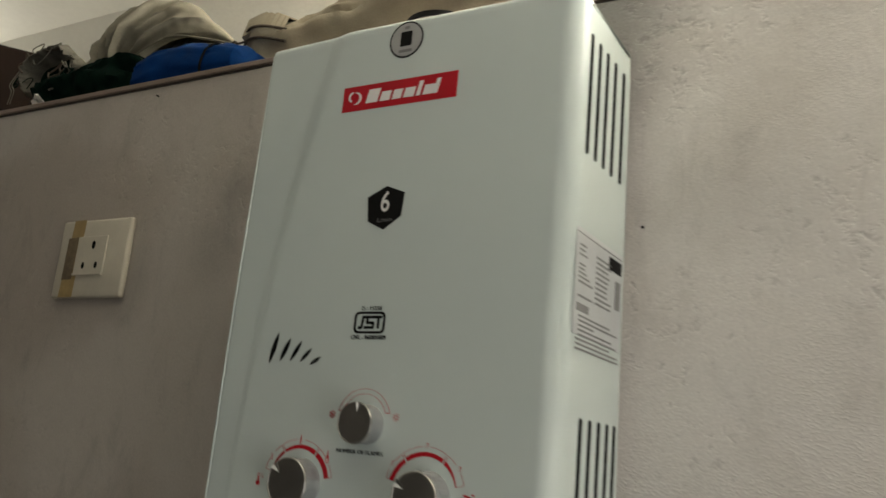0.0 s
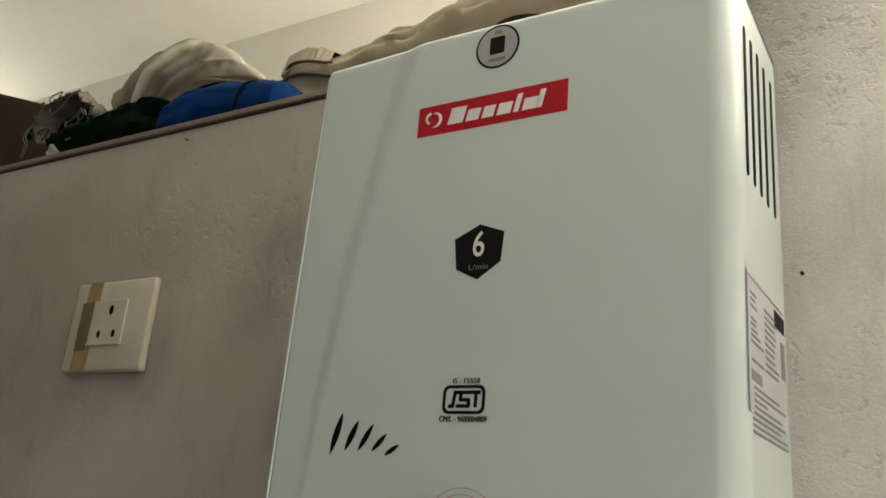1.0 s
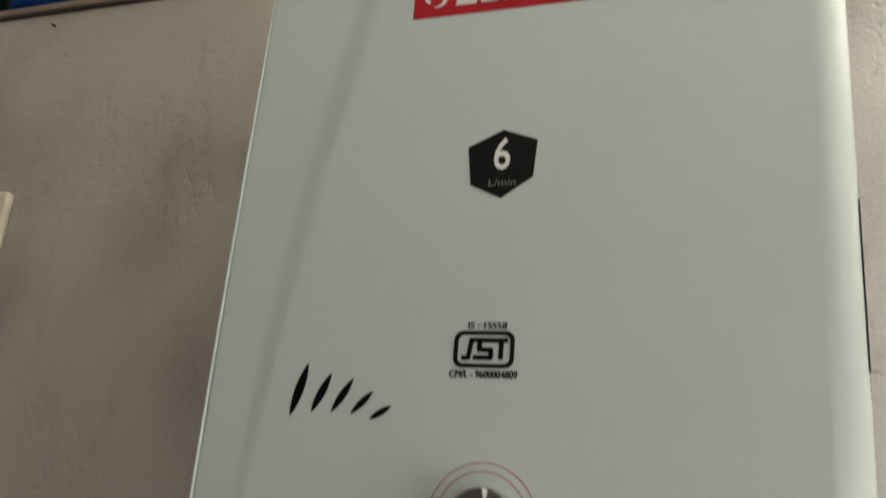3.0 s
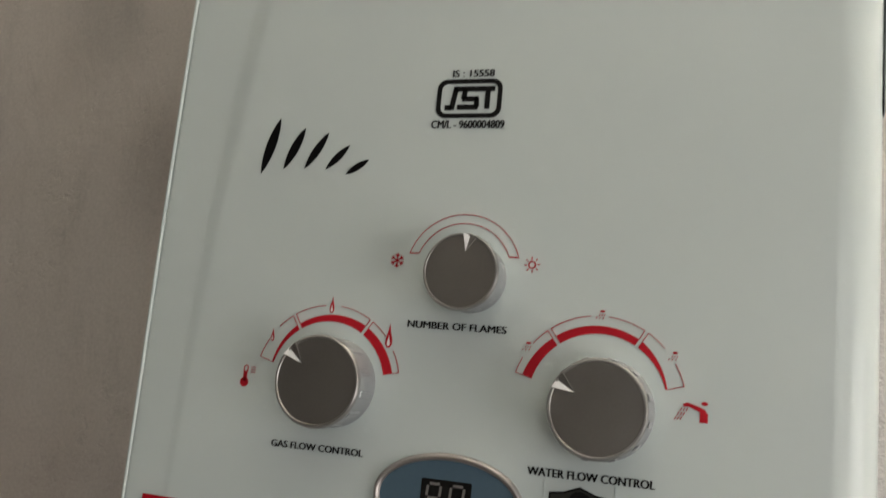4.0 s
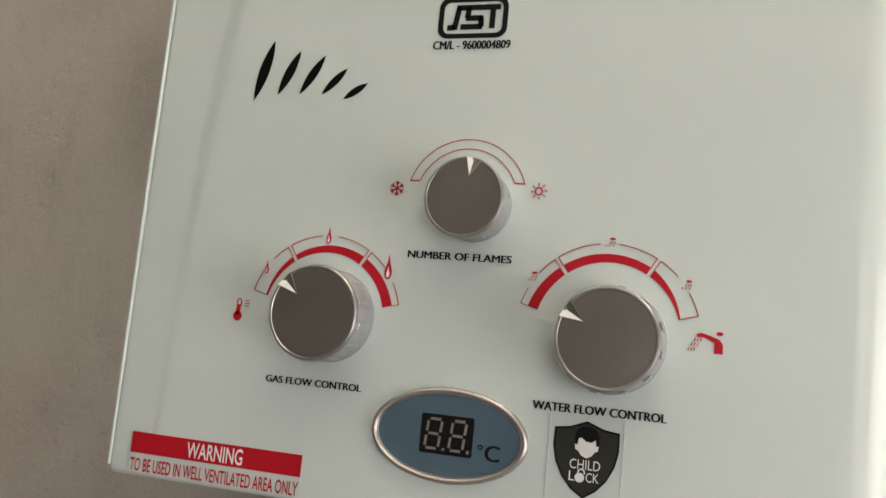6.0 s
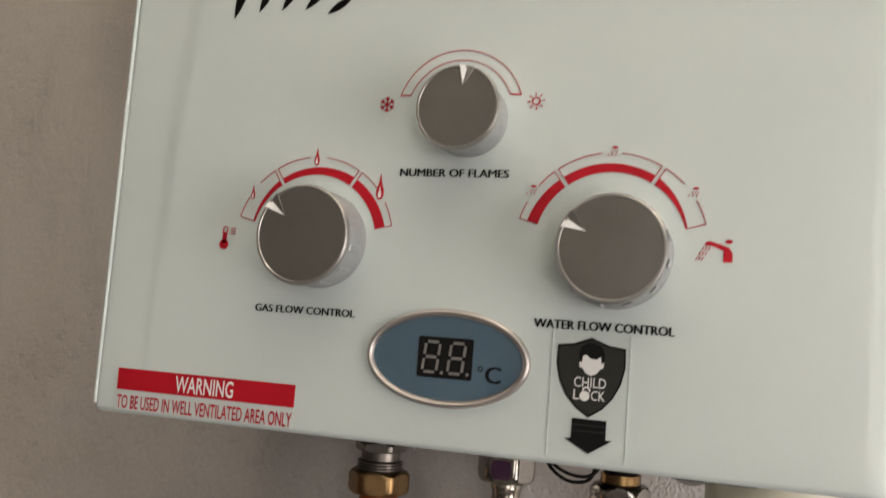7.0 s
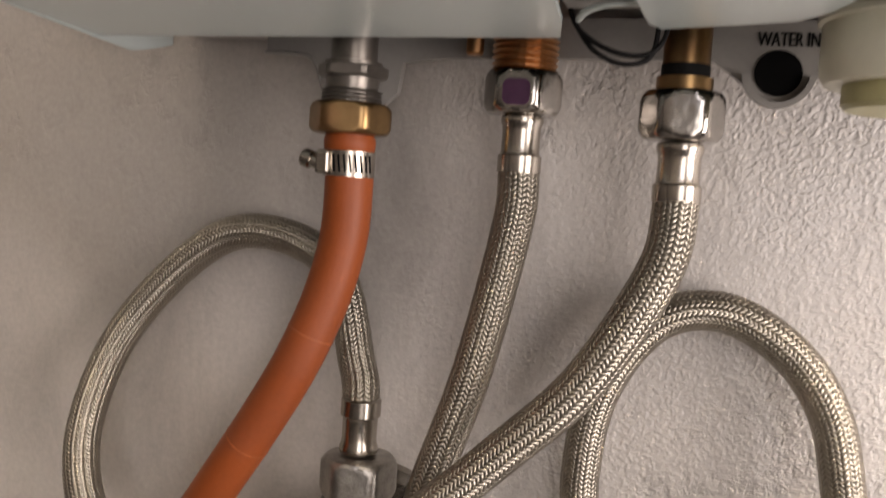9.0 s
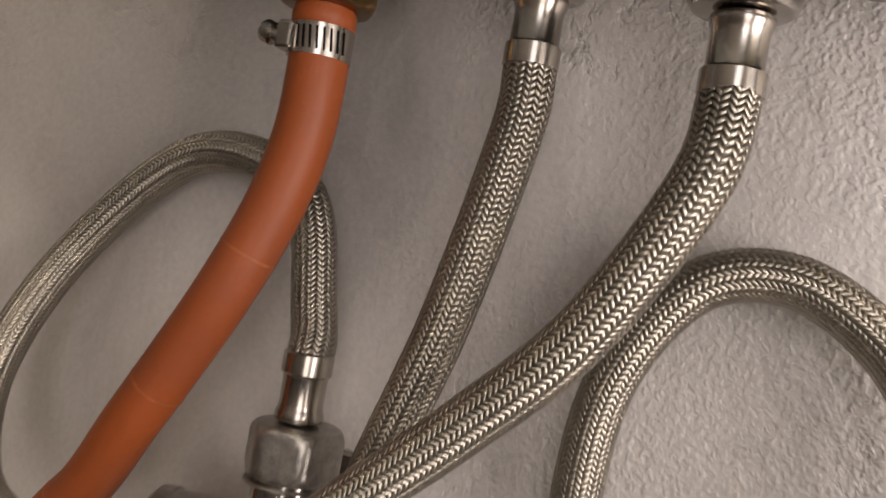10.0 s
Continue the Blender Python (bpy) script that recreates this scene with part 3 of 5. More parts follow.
mark("print_line", rounded(0.1242, 0.1292, 0.4352, 0.4378, 0.0004), GREY_PRINT, badge, -0.0005, -0.0007)

# red maker's plate, its mark drawn as plain white shapes
plate = mark("maker_plate", [(0.0690, 0.3684), (0.1792, 0.3684), (0.1792, 0.3906), (0.0690, 0.3906)], RED, heater, label="red maker's plate with white shapes")
part("emblem", ring_strip(bmesh.new(), 0.0808, 0.3795, -95, 95, 0.0050, lambda s: 0.0050 + 0.0022 * math.sin(math.pi * s), -0.0003, -0.0006, 24), WHITE, plate)
part("emblem", ring_strip(bmesh.new(), 0.0795, 0.3812, 100, 250, 0.0030, 0.0048, -0.0003, -0.0006, 16), WHITE, plate)
for x, w, h, s in ((0.0925, 0.0115, 0.0118, 0.003), (0.1065, 0.0095, 0.0082, 0.002), (0.1185, 0.0085, 0.0082, 0.002), (0.1295, 0.0098, 0.0082, 0.002), (0.1416, 0.0036, 0.0125, 0.003), (0.1478, 0.0105, 0.0082, 0.002), (0.1578, 0.0036, 0.0125, 0.003)):
    mark("white_shape", [(x, 0.3740), (x + w, 0.3740), (x + w + s, 0.3740 + h), (x + s, 0.3740 + h)], WHITE, plate, -0.0003, -0.0006)

# black capacity badge
six = mark("capacity_badge", [(0.1060, 0.2915), (0.1236, 0.2998), (0.1408, 0.2935), (0.1394, 0.2745), (0.1240, 0.2640), (0.1085, 0.2715)], BLACK, heater, label="black six-sided badge with a white number six")
lettering("number_six", "6", 0.1196, 0.1278, 0.2785, 0.2955, -0.0006, WHITE, six, 0.01)
lettering("unit", "L/min", 0.1178, 0.1312, 0.2702, 0.2738, -0.0006, GREY_PRINT, six)

# standards mark, drawn as plain bars in a rounded frame
isi = part("standards_mark", bmesh.new(), BLACK, heater, "black standards mark in a rounded frame")
bm = bmesh.new()
outer, inner = rounded(0.1066, 0.1352, 0.1823, 0.1993, 0.0042), rounded(0.1086, 0.1332, 0.1842, 0.1974, 0.0028)
rings = [[bm.verts.new((u, d, w)) for u, w in o] for o in (outer, inner) for d in (0.0, -0.0003)]
for i in range(len(outer)):
    j = (i + 1) % len(outer)
    for p, q in ((0, 1), (1, 3), (3, 2)):
        bm.faces.new((rings[p][i], rings[p][j], rings[q][j], rings[q][i]))
for a, b in (((0.1105, 0.1868), (0.1135, 0.1868)), ((0.1135, 0.1860), (0.1150, 0.1955)), ((0.1160, 0.1870), (0.1250, 0.1870)), ((0.1245, 0.1870), (0.1242, 0.1910)), ((0.1250, 0.1906), (0.1180, 0.1906)), ((0.1186, 0.1906), (0.1190, 0.1950)), ((0.1140, 0.1950), (0.1320, 0.1950)), ((0.1290, 0.1862), (0.1290, 0.1942))):
    line_strip(bm, a, b, 0.0022, 0.0, -0.0003)
bm.to_mesh(isi.data)
bm.free()
lettering("standard_number", "IS : 15558", 0.1128, 0.1310, 0.2003, 0.2034, -0.0003, BLACK, heater, 0.0, heavy=0.00034)
lettering("licence_number", "CM/L - 9600004809", 0.1052, 0.1370, 0.1777, 0.1812, -0.0003, BLACK, heater, 0.0, heavy=0.00034)

# ---- knobs


def knob(cx, cz, r, h, notch, label, foot=1.0):
    """A turned knob; foot is the width of its skirt against its face."""
    k = part("knob", lathe(bmesh.new(), [(r * foot * 1.015, 0.0), (r * foot * 1.015, 0.0012), (r * foot * 0.99, 0.0020), (r * (0.5 + 0.5 * foot) * 0.98, h - 0.0040), (r * 0.985, h - 0.0022), (r * 0.97, h - 0.0012), (r * 0.95, h - 0.0006), (0.0, h - 0.0006)], (cx, 0, cz), "y", 56), KNOB_SIDE, heater, label, 30)
    part("rim", lathe(bmesh.new(), [(r * 0.985, h - 0.0021), (r * 1.0, h - 0.0014), (r * 0.988, h - 0.0006), (r * 0.960, h + 0.0001), (r * 0.925, h + 0.0001), (r * 0.905, h - 0.0004)], (cx, 0, cz), "y", 56), KNOB_RIM, k, "polished rim", 50)
    part("face", lathe(bmesh.new(), [(r * 0.925, h - 0.0007), (r * 0.92, h - 0.0002), (0.0, h - 0.0001)], (cx, 0, cz), "y", 56), KNOB_FACE, k, "brushed grey face", 40)
    for i in range(12):
        a = 2 * math.pi * i / 12 + 0.2
        bm = box(bmesh.new(), -0.0016, 0.0016, -h + 0.0045, -0.0030, r * foot * 0.965, r * foot * 1.008, 0.0005, 1)
        bmesh.ops.transform(bm, matrix=Matrix.Translation((cx, 0, cz)) @ Matrix.Rotation(a, 4, "Y"), verts=bm.verts)
        part("grip_rib", bm, KNOB_SIDE, k)
    a = radians(notch)
    out, tip, wide = r * 0.97, r * 0.52, 0.19
    y = -h
    p = lambda rr, da, dy: (cx + rr * math.cos(a + da), y + dy, cz + rr * math.sin(a + da))
    # the notch's shaded side is put in as a facet of darker material
    for name, da, mat, lab in (("pointer", wide, WHITE, "white pointer facet"), ("pointer_shade", -wide, KNOB_RIM, "pointer facet in darker metal for its shade")):
        bm = bmesh.new()
        top = [bm.verts.new(p(tip, 0, -0.0002)), bm.verts.new(p(out, 0, 0.0001)), bm.verts.new(p(out, da, -0.0007))]
        low = [bm.verts.new(p(tip, 0, 0.0003)), bm.verts.new(p(out, 0, 0.0005)), bm.verts.new(p(out, da, 0.0005))]
        bm.faces.new(top)
        bm.faces.new(low)
        for i in range(3):
            bm.faces.new((top[i], top[(i + 1) % 3], low[(i + 1) % 3], low[i]))
        part(name, bm, mat, k, lab)
    return k


GAS, WAT, FLA = (0.0739, 0.0680), (0.1848, 0.0677), (0.1293, 0.1148)
knob(*GAS, 0.0186, 0.0178, 137, "satin grey gas flow knob", 0.97)
knob(*WAT, 0.0183, 0.0178, 148, "satin grey water flow knob", 1.03)
knob(*FLA, 0.0153, 0.0178, 78, "satin grey flame number knob", 0.92)

T0, T1 = 0.0, -0.00025


def thin_arc(cx, cz, r, spans, w=0.00027):
    for a0, a1 in spans:
        part("dial_line", ring_strip(bmesh.new(), cx, cz, a0, a1, r - w / 2, r + w / 2, T0, T1, 24), RED, heater)


def spoke(cx, cz, a, r0, r1, w=0.00027):
    c, s = math.cos(radians(a)), math.sin(radians(a))
    part("dial_line", line_strip(bmesh.new(), (cx + r0 * c, cz + r0 * s), (cx + r1 * c, cz + r1 * s), w, T0, T1), RED, heater)


def scale(cx, cz, ends, cuts, gaps, widths):
    """A red scale: a band in three pieces between radii, with a thin outline broken by the little pictures."""
    r_in, r_out = 0.0262, 0.0330
    bounds = [ends[0], cuts[0], cuts[1], ends[1]]
    for k in range(3):
        a0, a1 = bounds[k] - (1.4 if k else 0), bounds[k + 1] + (1.4 if k < 2 else 0)
        w0, w1 = widths[k], widths[k + 1]
        part("dial_band", ring_strip(bmesh.new(), cx, cz, a0, a1, r_in, lambda s, w0=w0, w1=w1: r_in + w0 + (w1 - w0) * s, T0, T1, 24), RED, heater, "red scale band")
        g = gaps[k]
        thin_arc(cx, cz, r_out, ((a0, g + 6), (g - 6, a1)))
        if k:
            spoke(cx, cz, a0, r_in + w0, r_out)
        else:
            spoke(cx, cz, a0, r_in, r_out)
        spoke(cx, cz, a1, r_in + w1, r_out)


scale(0.0697, 0.0670, (164, 13), (122.5, 57), (143, 90, 35), (0.0007, 0.0022, 0.0036, 0.0040))
scale(0.1820, 0.0697, (164, 16), (126.5, 58.5), (147, 91, 37), (0.0040, 0.0033, 0.0029, 0.0006))
scale_c = (0.1247, 0.1166)
for r, e in ((0.0243, 17), (0.0205, 21.5)):
    thin_arc(*scale_c, r, ((180 - e, e),))
for sgn in (-1, 1):
    part("dial_line", line_strip(bmesh.new(), (scale_c[0] + sgn * 0.0191, 0.1240), (scale_c[0] + sgn * 0.0232, 0.1239), 0.0005, T0, T1), RED, heater)


def flame(cx, cz, h):
    pts = [(0, 1), (0.06, 0.66), (0.15, 0.38), (0.15, 0.18), (0.07, 0.02), (-0.07, 0.02), (-0.15, 0.18), (-0.14, 0.38), (-0.05, 0.66)]
    f = mark("flame_sign", [(cx + u * h, cz + (w - 0.5) * h) for u, w in pts], RED, heater, T0, T1)
    mark("flame_heart", [(cx + u * h * 0.42, cz + (w * 0.45 - 0.42) * h) for u, w in pts], WHITE, f, T1, -0.0004)


flame(0.0426, 0.0858, 0.0056)
flame(0.0690, 0.1002, 0.0070)
flame(0.0961, 0.0890, 0.0100)


def shower(cx, cz, s, drops):
    sh = mark("shower_sign", disc(cx, cz, 0.0017 * s, 16, 0.0007 * s), RED, heater, T0, T1)
    for i in range(drops):
        for row in range(2):
            x = cx + (i - (drops - 1) / 2) * 0.0015 * s * (1 + 0.4 * row) - 0.0008 * row
            z = cz - 0.0018 * s - row * 0.0018 * s
            part("drop", line_strip(bmesh.new(), (x, z), (x - 0.0003, z - 0.0012 * s), 0.00024, T0, T1), RED, sh)


shower(0.1546, 0.0904, 0.62, 3)
shower(0.1824, 0.1046, 0.62, 3)
shower(0.2100, 0.0908, 0.60, 3)

# thermometer, snowflake, sun and tap signs
th = mark("thermometer_sign", disc(0.0316, 0.0647, 0.0020, 20), RED, heater, T0, T1)
mark("tube", rounded(0.0308, 0.0326, 0.0650, 0.0695, 0.0006), RED, th, T0, T1)
part("tube_outline", ring_strip(bmesh.new(), 0.0318, 0.0709, 0, 180, 0.0007, 0.0011, T0, T1, 12), RED, th)
for x in (0.0309, 0.0327):
    part("tube_outline", line_strip(bmesh.new(), (x, 0.0690), (x, 0.0710), 0.0004, T0, T1), RED, th)
for i in range(3):
    part("tick", line_strip(bmesh.new(), (0.0343, 0.0690 + 0.0011 * i), (0.0364, 0.0690 + 0.0011 * i), 0.0003, T0, T1), RED, th)
snow = mark("snowflake_sign", disc(0.0962, 0.1206, 0.0005, 10), RED, heater, T0, T1)
for i in range(6):
    a = radians(60 * i + 30)
    c, s = math.cos(a), math.sin(a)
    P = lambda r, o=0.0: (0.0962 + r * c - o * s, 0.1206 + r * s + o * c)
    part("arm", line_strip(bmesh.new(), P(0), P(0.0030), 0.0005, T0, T1), RED, snow)
    for o in (-0.0009, 0.0009):
        part("barb", line_strip(bmesh.new(), P(0.0016), P(0.0026, o), 0.0004, T0, T1), RED, snow)
sun_sign = part("sun_sign", ring_strip(bmesh.new(), 0.1535, 0.1213, 0, 360, 0.0011, 0.0016, T0, T1, 20), RED, heater)
for i in range(8):
    a = radians(45 * i + 5)
    part("ray", line_strip(bmesh.new(), (0.1535 + 0.0021 * math.cos(a), 0.1213 + 0.0021 * math.sin(a)), (0.1535 + 0.0032 * math.cos(a), 0.1213 + 0.0032 * math.sin(a)), 0.0004, T0, T1), RED, sun_sign)
tap = mark("tap_sign", [(0.2196, 0.0663), (0.2225, 0.0663), (0.2225, 0.0694), (0.2213, 0.0712), (0.2180, 0.0724), (0.2150, 0.0732), (0.2136, 0.0726), (0.2138, 0.0716), (0.2160, 0.0716), (0.2196, 0.0700)], RED, heater, T0, T1)
mark("tap_head", disc(0.2212, 0.0732, 0.0012, 16, 0.0007), RED, tap, T0, T1)
for i in range(3):
    for j in range(3):
        x, z = 0.2133 - 0.0010 * j + i * 0.0010, 0.0712 - 0.0017 * j
        part("drop", line_strip(bmesh.new(), (x, z), (x - 0.0005, z - 0.0011), 0.00028, T0, T1), RED, tap)

for words, x0, x1, z0, z1 in (("NUMBER OF FLAMES", 0.1036, 0.1451, 0.0932, 0.0961), ("GAS FLOW CONTROL", 0.0482, 0.0899, 0.0395, 0.0423), ("WATER FLOW CONTROL", 0.1578, 0.2051, 0.0408, 0.0439)):
    lettering("knob_caption", words, x0, x1, z0, z1, T1, BLACK, heater, 0.0, heavy=0.00034)

# ---- temperature display
DX, DZ, DA, DB = 0.1271, 0.0274, 0.0306, 0.0177


def oval_ring(bm, a, b, prof, n=72):
    rings = [[bm.verts.new((DX + (a + o) * math.cos(2 * math.pi * i / n), -h, DZ + (b + o) * math.sin(2 * math.pi * i / n))) for i in range(n)] for o, h in prof]
    for p, q in zip(rings, rings[1:]):
        for i in range(n):
            bm.faces.new((p[i], p[(i + 1) % n], q[(i + 1) % n], q[i]))
    return bm


display = part("temperature_display", oval_ring(bmesh.new(), DA, DB, [(0, 0), (0, 0.0008), (-0.0004, 0.0018), (-0.0011, 0.0023), (-0.0017, 0.0022), (-0.0022, 0.0015), (-0.0024, 0.0013), (-0.0026, 0.0016), (-0.0029, 0.0010)]), BEZEL, heater, "oval temperature display in a champagne bezel", 50)
mark("lens", disc(DX, DZ, DA - 0.0026, 72, DB - 0.0026), SCREEN, display, 0.0, -0.0012, "blue-grey lens")
mark("led_window", rounded(0.1165, 0.1370, 0.0203, 0.0348, 0.0008), LED_DARK, display, -0.0012, -0.0014, "black digit window")


def digit(x, z, w, h):
    t, sl = 0.0010, 0.0010
    q = lambda u, v: (x + u * w + (v - 0.5) * sl, z + v * h)
    for a, b in (((0.12, 0), (0.88, 0)), ((0.12, 0.5), (0.88, 0.5)), ((0.12, 1), (0.88, 1)), ((0, 0.07), (0, 0.43)), ((0, 0.57), (0, 0.93)), ((1, 0.07), (1, 0.43)), ((1, 0.57), (1, 0.93))):
        part("segment", line_strip(bmesh.new(), q(*a), q(*b), t, -0.0014, -0.0015), LED_OFF, display)
    mark("dot", disc(x + w + 0.0016, z, 0.0006, 12), LED_OFF, display, -0.0014, -0.0015)


digit(0.1189, 0.0222, 0.0053, 0.0108)
digit(0.1284, 0.0222, 0.0053, 0.0108)
part("degree_ring", ring_strip(bmesh.new(), 0.1400, 0.0247, 0, 360, 0.0006, 0.0010, -0.0012, -0.0014, 16), BLACK, display)
lettering("celsius", "C", 0.1418, 0.1472, 0.0200, 0.0258, -0.0014, BLACK, display, heavy=0.0005)

# ---- stickers
warn = mark("warning_sticker", [(-0.0110, -0.0037), (0.0684, -0.0037), (0.0684, 0.0127), (-0.0110, 0.0127)], FILM, heater, 0.0, -0.0001, "clear and red ventilation warning sticker")
mark("red_band", [(-0.0110, 0.0042), (0.0684, 0.0042), (0.0684, 0.0127), (-0.0110, 0.0127)], RED, warn, -0.0001, -0.0004)
lettering("warning_word", "WARNING", 0.0162, 0.0422, 0.0052, 0.0116, -0.0005, WHITE, warn, 0.012)
lettering("warning_line", "TO BE USED IN WELL VENTILATED AREA ONLY", -0.0104, 0.0680, -0.0032, 0.0022, -0.0004, RED, warn, 0.012)
film = mark("lock_sticker", [(0.1648, -0.0022), (0.1914, -0.0022), (0.1914, 0.0402), (0.1648, 0.0402)], FILM, heater, 0.0, -0.0001, "clear sticker with a dark child lock shield")


def shield_outline(k=1.0):
    pts = [(0.0, 0.0385), (0.0060, 0.0362), (0.0115, 0.0355), (0.0117, 0.0290), (0.0105, 0.0235), (0.0080, 0.0185), (0.0045, 0.0145), (0.0, 0.0115)]
    pts = pts + [(-u, w) for u, w in reversed(pts[1:-1])]
    return [(0.1783 + u * k, 0.0250 + (w - 0.0250) * k) for u, w in pts]


shield = mark("shield", shield_outline(), BLACK, film, -0.0002, -0.0003)
mark("shield_field", shield_outline(0.94), CHARCOAL, shield, -0.0003, -0.0004)
mark("black_shape", [(0.1786 + u, 0.0300 + w) for u, w in ((-0.0040, 0.0000), (-0.0044, 0.0028), (-0.0036, 0.0052), (-0.0018, 0.0066), (0.0006, 0.0068), (0.0030, 0.0058), (0.0042, 0.0038), (0.0044, 0.0014), (0.0040, -0.0002))], BLACK, shield, -0.0004, -0.0005)
mark("white_shape", [(0.1786 + u, 0.0292 + w) for u, w in ((-0.0030, 0.0030), (-0.0033, 0.0008), (-0.0042, 0.0010), (-0.0040, -0.0008), (-0.0030, -0.0012), (-0.0018, -0.0028), (0.0, -0.0036), (0.0018, -0.0028), (0.0030, -0.0012), (0.0040, -0.0008), (0.0042, 0.0010), (0.0033, 0.0008), (0.0030, 0.0030), (0.0016, 0.0020), (-0.0004, 0.0022), (-0.0020, 0.0034))], WHITE, shield, -0.0005, -0.0006)
lettering("lock_word", "CHILD", 0.1730, 0.1838, 0.0216, 0.0250, -0.0005, WHITE, shield, 0.0)
lettering("lock_word", "L", 0.1730, 0.1750, 0.0174, 0.0207, -0.0005, WHITE, shield, 0.0)
lettering("lock_word", "CK", 0.1790, 0.1836, 0.0174, 0.0207, -0.0005, WHITE, shield, 0.0)
mark("padlock_sign", disc(0.1768, 0.0187, 0.0017, 18), WHITE, shield, -0.0004, -0.0006)
part("padlock_sign", ring_strip(bmesh.new(), 0.1773, 0.0205, -20, 190, 0.0009, 0.0014, -0.0004, -0.0006, 14), WHITE, shield)
for z in (0.0068, 0.0088):
    mark("arrow_line", [(0.1732, z), (0.1844, z), (0.1844, z + 0.0003), (0.1732, z + 0.0003)], CHARCOAL, film, -0.0004, -0.0005)
for x0, x1, z0, z1 in ((0.1648, 0.1650, -0.0022, 0.0402), (0.1912, 0.1914, -0.0022, 0.0402)):
    mark("film_edge", [(x0, z0), (x1, z0), (x1, z1), (x0, z1)], FILM_EDGE, film, -0.0001, -0.0003)
mark("arrow", [(0.1730, 0.0110), (0.1846, 0.0110), (0.1846, 0.0046), (0.1868, 0.0046), (0.1790, -0.0004), (0.1710, 0.0040), (0.1730, 0.0044)], BLACK, film, -0.0002, -0.0004)

# ---- under the heater
# the underside falls a little towards the wall; print on it reads from below
UNDER = Matrix(((1, 0, 0, 0), (0, 0, -1, 0), (0, 1, FALL, ZB), (0, 0, 0, 1)))


def under_bar(name, x0, x1, y0, y1, mat=BLACK, label=""):
    bm = prism(bmesh.new(), [(x0, -y1), (x1, -y1), (x1, -y0), (x0, -y0)], 0.0008, -0.0003)
    bmesh.ops.transform(bm, matrix=UNDER, verts=bm.verts)
    return part(name, bm, mat, heater, label)


lettering("battery_note", "REPLACE BATTERY EVERY", 0.1880, 0.2345, -0.0148, -0.0098, -0.0003, BLACK, heater, 0.012, UNDER, heavy=0.0002)
for y in (0.0026, 0.0074):
    under_bar("battery_frame", 0.2064, 0.2330, y, y + 0.0004)
for x in (0.2064, 0.2326):
    under_bar("battery_frame", x, x + 0.0004, 0.0026, 0.0078)
bolt = prism(bmesh.new(), [(0.2110, -0.0048), (0.2180, -0.0052), (0.2200, -0.0042), (0.2300, -0.0052), (0.2220, -0.0058), (0.2190, -0.0064), (0.2180, -0.0056)], 0.0008, -0.0003)
bmesh.ops.transform(bolt, matrix=UNDER, verts=bolt.verts)
part("battery_sign", bolt, BLACK, heater)
rng = random.Random(12)
for x0, x1 in ((0.0740, 0.0910), (0.0945, 0.1080), (0.1105, 0.1165), (0.1245, 0.1330)):
    x = x0
    while x < x1:
        w = rng.uniform(0.0008, 0.0022)
        under_bar("print_line", x, min(x + w, x1), 0.0042 + rng.uniform(0, 0.0012), 0.0078, GREY_PRINT)
        x += w + 0.0006
under_bar("slot", -0.0215, -0.0160, 0.0150, 0.0185, DARK, "dark slot in the underside")


def bracket():
    """The lower flange of the back, with its rounded tab round the water inlet hole."""
    bm = bmesh.new()
    cx, cz, r = 0.2102, -0.0107, 0.0110
    pts = [(0.028, 0.006), (0.028, -0.0080), (0.044, -0.0088), (0.0490, -0.0125), (0.0530, -0.0220), (0.0600, -0.0265), (0.0760, -0.0265), (0.0815, -0.0215), (0.0830, -0.0105), (0.100, -0.0085), (0.150, -0.0075), (0.190, -0.0070)]
    pts += [(cx + r * math.cos(radians(a)), cz + r * math.sin(radians(a))) for a in range(200, 345, 12)]
    pts += [(0.226, -0.006), (0.226, 0.006)]
    prism(bm, pts, 0.1040, 0.1075)
    return bm


flange = part("bracket", bracket(), BRACKET_STEEL, heater, "pale pressed steel bracket under the heater")
part("lip", ring_strip(bmesh.new(), 0.2102, -0.0107, 185, 355, 0.0094, 0.0112, 0.1040, 0.1012, 30), BRACKET_STEEL, flange, "white rolled lip round the hole")
lip_path = even_path([(0.028, 0.1030, -0.0080), (0.044, 0.1030, -0.0088), (0.0490, 0.1030, -0.0125), (0.0530, 0.1030, -0.0220), (0.0600, 0.1030, -0.0265)], 0.001)
part("lip", tube(bmesh.new(), lip_path, 0.0006, 8), BRACKET_STEEL, flange, "white rolled lip", 60)
mark("inlet_hole", disc(0.2102, -0.0107, 0.0073, 28), DARK, heater, 0.1045, 0.1036, "dark round water inlet hole")
lettering("inlet_words", "WATER IN", 0.2030, 0.2215, -0.0022, 0.0022, 0.1037, BLACK, heater, heavy=0.0003)

cyl = part("water_valve", lathe(bmesh.new(), [(0.024, 0.03), (0.0255, -0.004), (0.0262, -0.0045), (0.0262, -0.0060), (0.0250, -0.0066), (0.0248, -0.0190), (0.0235, -0.0215), (0.0, -0.0216)], (0.2415, 0.048, 0), seg=44), CREAM_PLASTIC, heater, "cream plastic water valve housing", 40)
part("cap", lathe(bmesh.new(), [(0.0190, -0.0214), (0.0190, -0.0265), (0.0178, -0.0277), (0.0, -0.0278)], (0.2415, 0.048, 0), seg=40), DRAIN_CAP, cyl, "yellowed drain cap", 40)
part("battery_tray", box(bmesh.new(), 0.1505, 0.1745, 0.0150, 0.0490, -0.0025, 0.0005, 0.0006), BRACKET_STEEL, heater, "grey battery tray behind the cut-out")
